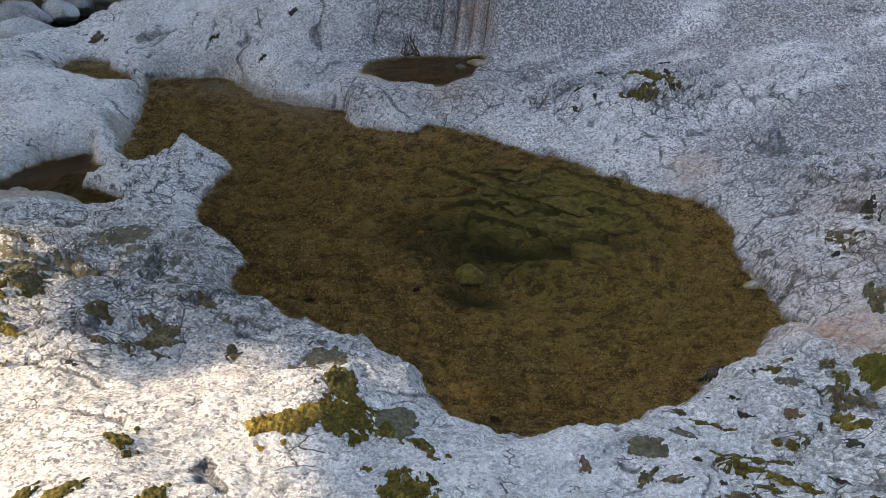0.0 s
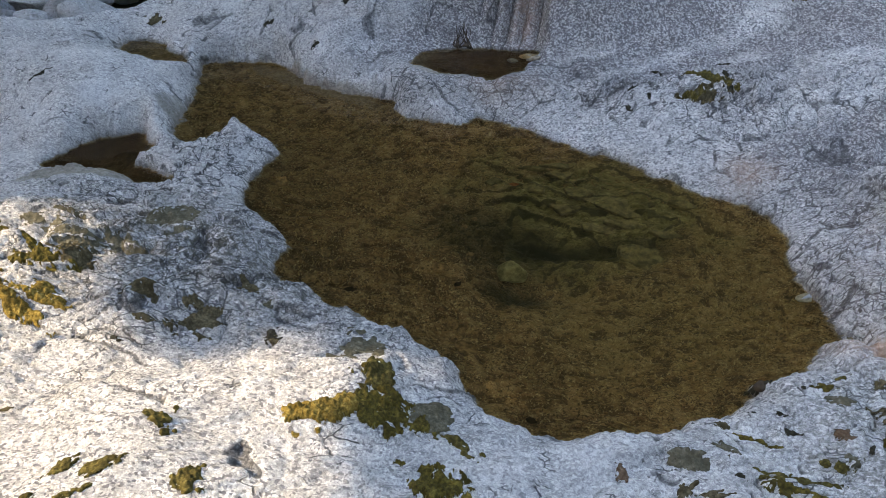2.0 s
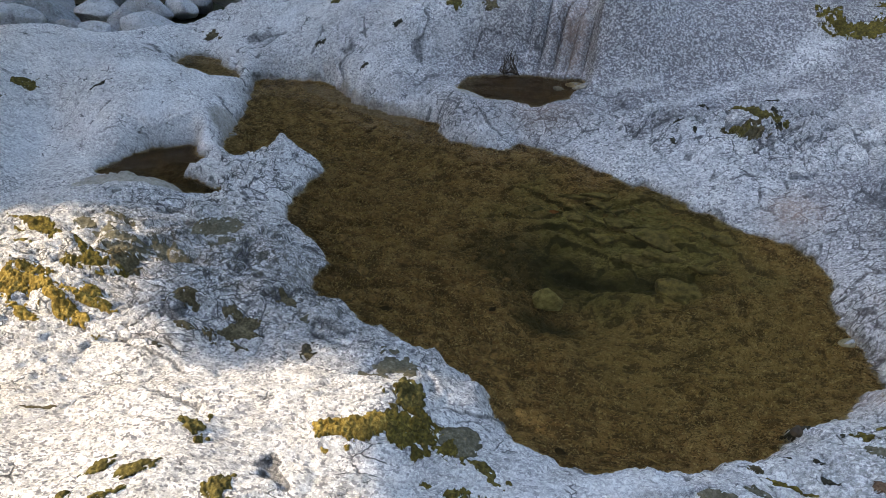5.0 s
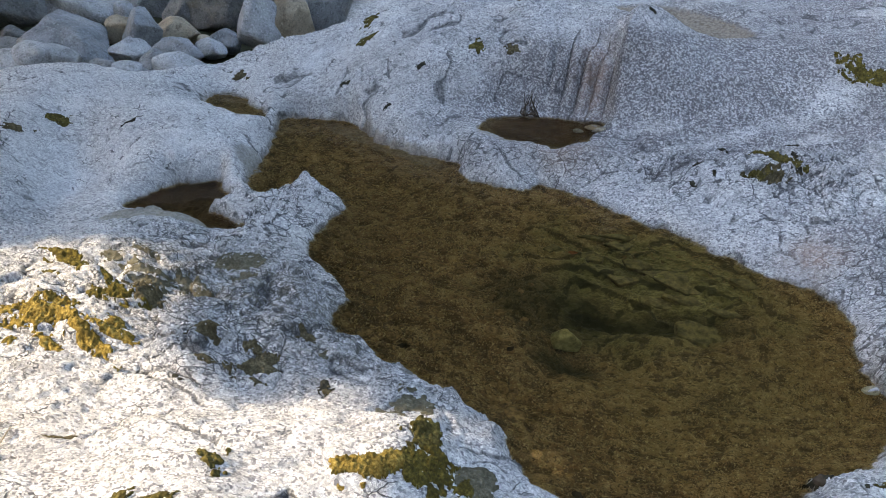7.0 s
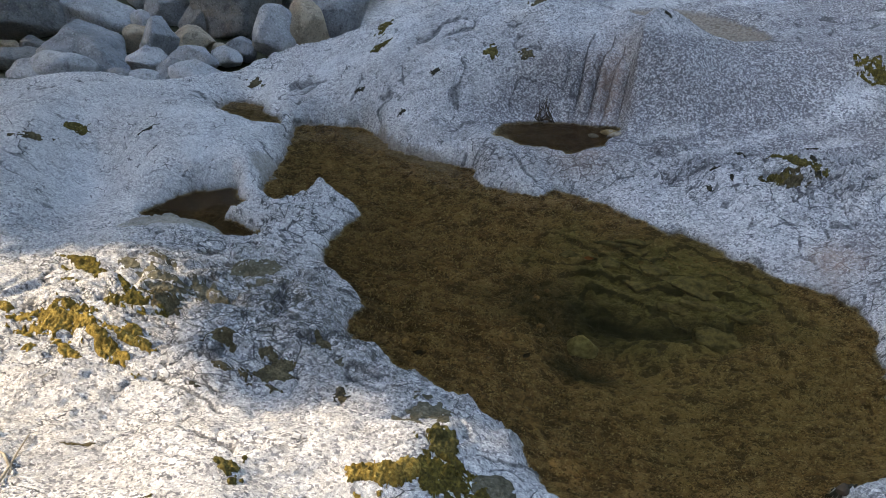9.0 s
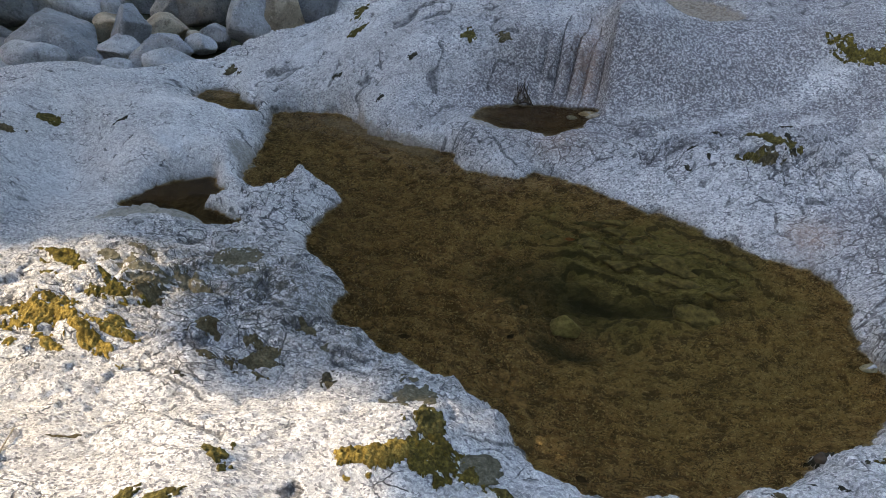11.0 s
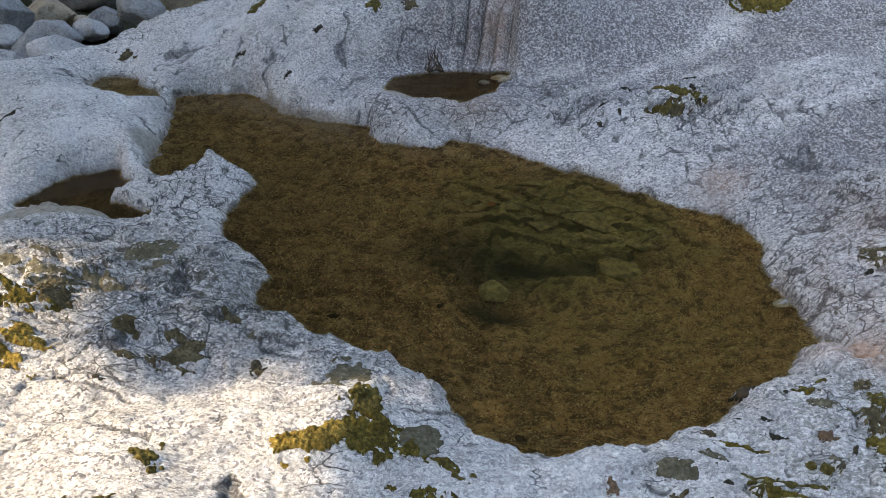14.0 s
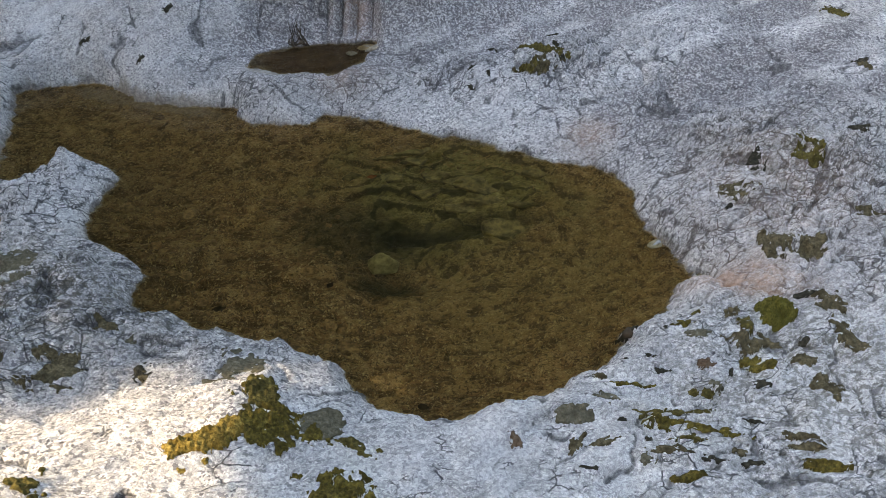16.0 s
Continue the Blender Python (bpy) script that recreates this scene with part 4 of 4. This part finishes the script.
moss("goldolive", 1.135, 1.310, 0.022, 0.027, -45, 0.014)
moss("goldolive", 1.167, 1.270, 0.043, 0.019, -12, 0.014)
moss("brown", 1.223, 1.372, 0.033, 0.019, -35, 0.01)
moss("brown", 1.277, 1.267, 0.034, 0.018, -21, 0.01)
moss("brown", 1.503, 1.482, 0.044, 0.043, -25, 0.012)
moss("brown", 1.463, 1.362, 0.030, 0.028, -60, 0.012)
moss("brown", 1.455, 1.299, 0.031, 0.028, -53, 0.012)
moss("grey", 1.019, 1.422, 0.030, 0.029, -19, 0.006)
moss("goldolive", 1.012, 1.494, 0.038, 0.012, 3, 0.01)
moss("olive", 1.079, 1.534, 0.019, 0.008, 22, 0.008)
moss("dark", 0.856, 1.546, 0.023, 0.020, -14, 0.016)
moss("dark", 0.944, 1.483, 0.009, 0.011, -24, 0.008)
moss("rust", 0.984, 1.309, 0.024, 0.019, -18, 0.012)
moss("dark", 1.061, 1.275, 0.012, 0.015, -34, 0.008)
moss("dark", 1.108, 1.205, 0.019, 0.016, -40, 0.008)
moss("brown", 1.298, 1.168, 0.042, 0.031, -54, 0.012)
moss("brown", 0.679, 1.339, 0.025, 0.019, 6, 0.014)
moss("goldolive", 0.748, 1.286, 0.052, 0.009, -10, 0.01)
moss("grey", 0.669, 1.234, 0.035, 0.017, -13, 0.006)
moss("greyolive", 0.556, 1.194, 0.049, 0.029, -13, 0.014)
moss("olive", 0.938, 1.222, 0.066, 0.009, -10, 0.01)
moss("grey", 0.985, 1.231, 0.025, 0.013, 0, 0.006)
moss("olive", 0.828, 1.157, 0.092, 0.015, -7, 0.012)
moss("goldolive", 0.785, 1.119, 0.040, 0.019, -28, 0.014)
moss("goldolive", 0.904, 1.087, 0.079, 0.014, -17, 0.014)
moss("olive", 0.833, 1.062, 0.044, 0.008, -10, 0.01)
moss("olive", 0.741, 1.126, 0.016, 0.010, -23, 0.01)
moss("brown", 0.534, 1.110, 0.040, 0.012, 34, 0.012)
moss("brown", 0.603, 1.095, 0.039, 0.012, 10, 0.01)
moss("dark", 0.679, 1.153, 0.019, 0.009, -8, 0.007)
moss("dark", 0.720, 1.082, 0.015, 0.008, -8, 0.006)
moss("brown", 0.758, 1.038, 0.046, 0.012, -11, 0.01)
moss("grey", 0.707, 1.020, 0.025, 0.012, -12, 0.007)
moss("brown", 0.951, 1.025, 0.021, 0.014, -17, 0.01)
moss("dark", 0.969, 0.977, 0.025, 0.010, -12, 0.007)
moss("dark", 0.870, 0.999, 0.032, 0.007, -11, 0.006)
moss("brown", 1.138, 1.027, 0.037, 0.011, -19, 0.01)
moss("brown", 1.138, 0.995, 0.044, 0.013, -21, 0.01)
moss("goldolive", 1.148, 0.934, 0.056, 0.010, -16, 0.012)
moss("goldolive", 0.792, 0.956, 0.039, 0.011, -4, 0.014)
moss("dark", 0.543, 1.017, 0.025, 0.006, -12, 0.005)
moss("dark", 1.047, 1.112, 0.022, 0.006, -29, 0.005)
moss("dark", 1.310, 1.321, 0.016, 0.008, -17, 0.006)
moss("dark", 1.449, 1.542, 0.035, 0.008, 2, 0.007)
moss("dark", 0.858, 1.390, 0.013, 0.010, -36, 0.006)
moss("dark", 0.780, 1.400, 0.015, 0.008, -16, 0.005)
moss("dark", 0.863, 1.318, 0.020, 0.011, -14, 0.006)
moss("brown", 1.451, 2.052, 0.055, 0.041, -35, 0.012)
moss("dark", 1.584, 2.164, 0.026, 0.037, -34, 0.01)
moss("olive", 1.834, 2.214, 0.052, 0.033, -6, 0.012)
moss("olive", 1.769, 2.123, 0.048, 0.038, 2, 0.012)
moss("dark", 2.090, 2.286, 0.030, 0.039, -63, 0.01)
moss("brown", 1.459, 1.759, 0.044, 0.049, -10, 0.012)
moss("brown", 1.566, 1.720, 0.036, 0.046, -23, 0.012)
moss("dark", 1.397, 1.985, 0.011, 0.014, -68, 0.008)
moss("brown", 1.856, 1.822, 0.051, 0.020, -4, 0.008)
moss("olive", 2.806, 3.546, 0.039, 0.035, -24, 0.014)
moss("dark", 2.569, 2.947, 0.032, 0.028, -29, 0.01)
moss("rust", 0.368, 1.145, 0.020, 0.019, -30, 0.01)
moss("brown", 0.984, 3.177, 0.098, 0.029, 5, 0.030)
moss("olive", 0.954, 3.177, 0.059, 0.020, 5, 0.036)
moss("dark", 1.103, 3.301, 0.018, 0.010, -22, 0.008)
moss("dark", 1.115, 3.228, 0.024, 0.011, 14, 0.012)
moss("dark", 0.746, 3.213, 0.022, 0.006, -73, 0.008)
moss("dark", 0.659, 3.177, 0.018, 0.011, -32, 0.006)
moss("goldolive", 1.533, 4.127, 0.075, 0.063, -37, 0.02)
moss("goldolive", 1.721, 4.093, 0.178, 0.054, 22, 0.02)
moss("goldolive", 2.000, 4.520, 0.087, 0.071, -62, 0.02)


# ---- an unseen tree out at the left, added to shade the pool ----
def limb(bm, a, b, ra, rb, sides=8):
    a, b = Vector(a), Vector(b)
    turn = (b - a).to_track_quat("Z", "Y")
    rings = []
    for p, r in ((a, ra), ((a + b) / 2 + Vector((0.06, -0.05, 0.04)) * (b - a).length, (ra + rb) / 2), (b, rb)):
        rings.append([bm.verts.new(p + turn @ Vector((r * math.cos(k * math.tau / sides), r * math.sin(k * math.tau / sides), 0))) for k in range(sides)])
    for lower, upper in zip(rings, rings[1:]):
        for k in range(sides):
            bm.faces.new((lower[k], lower[(k + 1) % sides], upper[(k + 1) % sides], upper[k]))


def sunlit(x, y):
    """How far the leaves stand open over a place on the rock, 0 to 1."""
    top = 1.52 + 0.72 * step(-1.05, -1.55, x) + 0.10 * np.sin(x * 7.0) + 0.16 * fbm(x * 2.5, y * 2.5, 2, 207)
    gap = step(0.22, -0.18, y - top) * step(-0.10, -0.42, x + 0.25 * fbm(x * 2 + 4, y * 2, 2, 211)) * step(-3.4, -2.9, x) * step(-0.2, 0.3, y)
    return np.maximum(gap, bump(x, y, -3.55, 3.45, 0.28, 0.22))


def shade_tree():
    rng = np.random.default_rng(11)
    n = 60000
    gx, gy, far = rng.uniform(-6.8, 5.4, n), rng.uniform(-3.0, 8.6, n), rng.uniform(10.5, 13.5, n)
    rim = np.hypot((gx + 0.7) / 6.4, (gy - 2.8) / 6.2) + 0.12 * fbm(gx * 0.8, gy * 0.8, 2, 219)
    # leaves are left out wherever the rock is to stand in sun
    keep = rng.uniform(0, 1, n) > np.maximum(sunlit(gx, gy) * 1.1, step(0.9, 1.1, rim))
    gx, gy, far = gx[keep], gy[keep], far[keep]
    to = np.array(SUN_TO)
    centre = np.stack([gx, gy, np.full_like(gx, 0.2)], 1) + far[:, None] * to
    normal = to + rng.normal(0, 0.45, centre.shape)
    normal /= np.linalg.norm(normal, axis=1)[:, None]
    side = np.cross(normal, rng.normal(0, 1, centre.shape))
    side /= np.linalg.norm(side, axis=1)[:, None]
    up = np.cross(normal, side)
    ln, wd = rng.uniform(0.10, 0.17, len(centre))[:, None], rng.uniform(0.06, 0.10, len(centre))[:, None]
    corners = [centre - side * ln, centre - up * wd + normal * 0.02, centre + side * ln, centre + up * wd + normal * 0.02]
    co = np.stack(corners, 1).reshape(-1, 3)
    quads = np.arange(len(co)).reshape(-1, 4)
    foot = Vector((-12.0, 2.0, float(height_at([-12.0], [2.0])[0]) - 0.05))
    tree = tagged(new("tree"), "tall leafy tree added out of view to shade the rock pool", "tree")
    tree.location = foot
    crown = new("crown", blank("crown", co - np.array(foot), quads, LEAF))
    crown.parent = tree
    bm = bmesh.new()
    top = Vector((1.0, 1.0, 6.4))
    limb(bm, (0, 0, -0.2), (0.35, 0.3, 3.2), 0.30, 0.24, 14)
    limb(bm, (0.35, 0.3, 3.1), top, 0.24, 0.14, 12)
    trunk = bpy.data.meshes.new("trunk")
    bm.to_mesh(trunk)
    bm.free()
    trunk.materials.append(BARK)
    new("trunk", trunk).parent = tree
    for k in range(14):
        a = k * 2.4
        bm = bmesh.new()
        start = Vector((0.35, 0.3, 3.1)).lerp(top, 0.2 + 0.8 * k / 14)
        end = start + Vector((math.cos(a) * (2.0 + 0.2 * k) + 1.6, math.sin(a) * (2.0 + 0.2 * k) + 1.6, 1.6 + 0.12 * k))
        limb(bm, start, end, 0.09, 0.03)
        me = bpy.data.meshes.new("limb")
        bm.to_mesh(me)
        bm.free()
        me.materials.append(BARK)
        new("limb", me).parent = tree


shade_tree()


# ---- small things: what lies in and round the pools ----
def sunken(name, x, y, rx, ry, rz, seed, label, facets=9, tilt=0.0, turn=0.0, lift=0.5, material=None):
    me = stone_mesh(name, rx, ry, rz, seed, 4, facets, 0.05)
    me.materials.append(material or STONE_SUNK)
    ob = new(name, me)
    z = float(height_at([x], [y])[0])
    ob.matrix_world = pose(x, y, z + rz * lift, tilt, 0, turn)
    return tagged(ob, label, "stone", "stones in the pool")


def slab(x, y, z, lx, ly, thick, turn, tilt, seed, label):
    """A broken flat slab: an uneven many-sided plate with bevelled edges."""
    rng = random.Random(seed)
    bm = bmesh.new()
    n = rng.randint(4, 5)
    ring = []
    for k in range(n):
        a = (k + rng.uniform(-0.25, 0.25)) * math.tau / n
        ring.append((lx * math.cos(a) * rng.uniform(0.8, 1.1), ly * math.sin(a) * rng.uniform(0.8, 1.1)))
    top = [bm.verts.new((px, py, thick * rng.uniform(0.4, 0.6))) for px, py in ring]
    low = [bm.verts.new((px * 1.05, py * 1.05, -thick * 0.6)) for px, py in ring]
    bm.faces.new(top)
    bm.faces.new(low[::-1])
    for k in range(n):
        bm.faces.new((low[k], low[(k + 1) % n], top[(k + 1) % n], top[k]))
    bmesh.ops.bevel(bm, geom=list(bm.edges), offset=thick * 0.12, segments=1, affect="EDGES")
    bmesh.ops.triangulate(bm, faces=list(bm.faces))
    bmesh.ops.subdivide_edges(bm, edges=list(bm.edges), cuts=2, use_grid_fill=True)
    for v in bm.verts:
        v.co.z += 0.5 * thick * noise.noise(v.co * 18 + Vector((seed, 0, 0)))
    me = bpy.data.meshes.new("rock_slab")
    bm.to_mesh(me)
    bm.free()
    me.materials.append(STONE_SUNK)
    ob = new("rock_slab", me)
    ob.matrix_world = pose(x, y, z, tilt, rng.uniform(-4, 4), turn)
    return tagged(ob, label, "rock slab", "slabs in the pool")


def leaf_piece(x, y, z, size, turn, material, label):
    """A small curled dead leaf with some thickness."""
    bm = bmesh.new()
    rows = []
    for k in range(7):
        u = k / 6
        w = size * 0.34 * math.sin(math.pi * min(0.97, u + 0.06)) ** 0.8 + 0.0006
        curl = size * 0.22 * (u - 0.5) ** 2
        rows.append([bm.verts.new((size * (u - 0.5), w * q, curl + size * 0.12 * q * q)) for q in (-1, -0.5, 0, 0.5, 1)])
    for a, b in zip(rows, rows[1:]):
        for k in range(4):
            bm.faces.new((a[k], a[k + 1], b[k + 1], b[k]))
    bmesh.ops.solidify(bm, geom=list(bm.faces), thickness=0.0012)
    me = bpy.data.meshes.new("dead_leaf")
    bm.to_mesh(me)
    bm.free()
    me.materials.append(material)
    ob = new("dead_leaf", me)
    ob.matrix_world = pose(x, y, z, 0, 0, turn)
    return tagged(ob, label, "leaf", "leaves in the pool")


sunken("sunken_stone", 0.114, 2.262, 0.058, 0.056, 0.054, 41, "rounded pale green stone on the pool's dark floor", 4, lift=0.95, material=STONE_PALE)
slab(0.332, 2.936, -0.076, 0.118, 0.029, 0.032, 6, 6, 1, "flat angular olive slab on the sunken ledge")
slab(0.205, 2.930, -0.108, 0.094, 0.023, 0.032, 4, 8, 2, "flat angular olive slab on the sunken ledge")
slab(0.024, 2.822, -0.140, 0.053, 0.038, 0.032, 0, 10, 3, "flat angular olive slab on the sunken ledge")
slab(0.332, 2.892, -0.115, 0.068, 0.045, 0.032, 10, 6, 4, "flat angular olive slab on the sunken ledge")
slab(0.398, 2.730, -0.102, 0.073, 0.044, 0.032, -8, 8, 5, "flat angular olive slab on the sunken ledge")
slab(0.585, 2.652, -0.136, 0.178, 0.077, 0.032, -14, 10, 6, "flat angular olive slab on the sunken ledge")
slab(0.698, 2.403, -0.250, 0.179, 0.095, 0.055, -10, 6, 7, "large rounded olive block on the ledge under water")
slab(0.749, 2.470, -0.134, 0.078, 0.032, 0.032, -12, 8, 8, "flat angular olive slab on the sunken ledge")
slab(0.206, 2.794, -0.154, 0.067, 0.050, 0.032, 5, 10, 9, "flat angular olive slab on the sunken ledge")
slab(0.342, 2.658, -0.164, 0.079, 0.049, 0.032, 0, 6, 10, "flat angular olive slab on the sunken ledge")
slab(0.599, 2.546, -0.161, 0.110, 0.037, 0.032, -10, 8, 11, "flat angular olive slab on the sunken ledge")
slab(0.482, 2.543, -0.212, 0.088, 0.044, 0.032, -6, 10, 12, "flat angular olive slab on the sunken ledge")
slab(0.845, 2.635, -0.058, 0.065, 0.030, 0.032, -16, 6, 13, "flat angular olive slab on the sunken ledge")
leaf_piece(-0.496, 1.966, -0.060, 0.050, 15, ROOT, "blackened dead leaf lying under the water")
leaf_piece(0.117, 2.777, -0.105, 0.045, 5, DEAD_LEAF, "reddish dead leaf on a sunken slab")
leaf_piece(0.16, 1.40, -0.030, 0.035, -20, ROOT, "dark sodden leaf near the shore")
leaf_piece(-0.10, 2.05, -0.085, 0.035, 50, ROOT, "small black leaf under the water")
sunken("stone", 0.19, 3.80, 0.050, 0.040, 0.022, 51, "broken brown stone at the edge of the dark pool", 14, 0, 15, 0.6, BOULDER_TAN)
sunken("stone", 0.10, 3.77, 0.034, 0.026, 0.016, 54, "small grey stone in the dark pool's shallows", 12, 0, -20, 0.8, BOULDER_GREY)
sunken("stone", 0.21, 3.70, 0.040, 0.022, 0.014, 55, "flat brown stone in the dark pool's shallows", 12, 0, 30, 0.8, BOULDER_TAN)
sunken("stone", 0.855, 1.537, 0.020, 0.018, 0.014, 52, "small black stone by the shore", 5, 0, 0, 0.7, ROOT)
sunken("stone", 1.17, 2.03, 0.045, 0.022, 0.014, 53, "small grey stone on the shore", 5, 0, 20, 0.5, BOULDER_PALE)

for k in range(64):
    rng = random.Random(900 + k)
    px, py = rng.uniform(-0.98, -0.05), rng.uniform(1.60, 2.75)
    if shore_distance(MAIN_POOL, np.array([px]), np.array([py]))[0] < -0.06:
        r = 0.010 + 0.022 * rng.random() ** 2
        sunken("pebble", px, py, r * 1.3, r, r * 0.6, 60 + k, "brown silt-covered pebble on the pool's floor", 5, 0, rng.uniform(0, 180), 0.4, PEBBLE)


def tapered(points, radii, sides=6):
    bm = bmesh.new()
    rings = []
    for k, (p, r) in enumerate(zip(points, radii)):
        ahead = (Vector(points[min(k + 1, len(points) - 1)]) - Vector(points[max(k - 1, 0)])).to_track_quat("Z", "Y")
        rings.append([bm.verts.new(Vector(p) + ahead @ Vector((r * math.cos(q * math.tau / sides), r * math.sin(q * math.tau / sides), 0))) for q in range(sides)])
    for a, b in zip(rings, rings[1:]):
        for q in range(sides):
            bm.faces.new((a[q], a[(q + 1) % sides], b[(q + 1) % sides], b[q]))
    bm.faces.new(rings[0][::-1])
    bm.faces.new(rings[-1])
    for f in bm.faces:
        f.smooth = True
    return bm


def part(name, bm, material, parent, label=""):
    me = bpy.data.meshes.new(name)
    bm.to_mesh(me)
    bm.free()
    me.materials.append(material)
    ob = new(name, me)
    ob.parent = parent
    return tagged(ob, label)


# dark roots that hang down the worn wall to the back pool
roots = tagged(new("root_tuft"), "dark wet roots hanging over the back pool", "roots")
roots.location = (-0.185, 3.885, 0.150)
rng = random.Random(5)
for k in range(18):
    x, points = rng.uniform(-0.05, 0.05), []
    reach = rng.uniform(0.03, 0.10)
    for q in range(6):
        u = q / 5
        gx, gy = -0.185 + x * (1 - 0.5 * u) + 0.018 * math.sin(4 * u + k), 3.862 + reach * u
        gz = float(height_at([gx], [gy])[0]) + 0.008
        points.append((gx + 0.185, gy - 3.885, max(gz, 0.145) - 0.150))
    part("root", tapered(points, [0.0042 - 0.0006 * q for q in range(6)]), ROOT, roots)

twig = tagged(new("twig"), "thin bleached twig lying on sunlit granite", "twig")
twig.location = (-1.40, 1.03, float(height_at([-1.40], [1.03])[0]))
for points in (((-1.36, 0.95), (-1.40, 1.03), (-1.43, 1.09), (-1.45, 1.16)), ((-1.40, 1.03), (-1.44, 1.06), (-1.50, 1.08))):
    at = [(px + 1.40, py - 1.03, float(height_at([px], [py])[0]) + 0.012 - twig.location.z) for px, py in points]
    part("stem" if len(points) == 4 else "side_shoot", tapered(at, [0.0045 - 0.0009 * q for q in range(len(at))]), TWIG, twig)


# needles, leaf bits and fine twigs that have sunk to the pool's floor
def pool_litter(count):
    rng = np.random.default_rng(21)
    x, y = rng.uniform(-1.65, 1.25, count), rng.uniform(1.3, 3.9, count)
    s = shore_distance(MAIN_POOL, x, y)
    hollow = bump(x, y, 0.25, 2.38, 0.55, 0.40)
    ok = (s < -0.05) & (hollow < 0.3) & (rng.uniform(0, 1, count) < 0.35 + 0.65 * step(-0.5, 0.4, fbm(x * 4, y * 4, 3, 401)))
    x, y = x[ok], y[ok]
    swirl = np.arctan2(y - 2.4, x - 0.3) + math.pi / 2 + rng.normal(0, 0.55, len(x)) + 0.8 * fbm(x * 3, y * 3, 2, 405)
    ln, wd = rng.gamma(2.5, 0.0034, len(x)), rng.uniform(0.0008, 0.0022, len(x))
    dx, dy = np.cos(swirl), np.sin(swirl)
    co = []
    for u, v, up in ((-1, -1, 0), (1, -1, 0), (1, 1, 0), (-1, 1, 0), (0, 0, 1)):
        px, py = x + u * ln * dx - v * wd * dy, y + u * ln * dy + v * wd * dx
        co.append(np.stack([px, py, height_at(px, py) + 0.0005 + 0.0022 * up], 1))
    co = np.stack(co, 1).reshape(-1, 3)
    i = 5 * np.arange(len(x))[:, None]
    faces = np.concatenate([i + np.array([a, b, 4]) for a, b in ((0, 1), (1, 2), (2, 3), (3, 0))])
    me = quick_mesh("leaf_litter", co, faces)
    me.materials.append(LITTER)
    return tagged(new("leaf_litter", me), "tan needles and leaf bits on the pool's floor", "litter", kind="stuff")


pool_litter(24000)
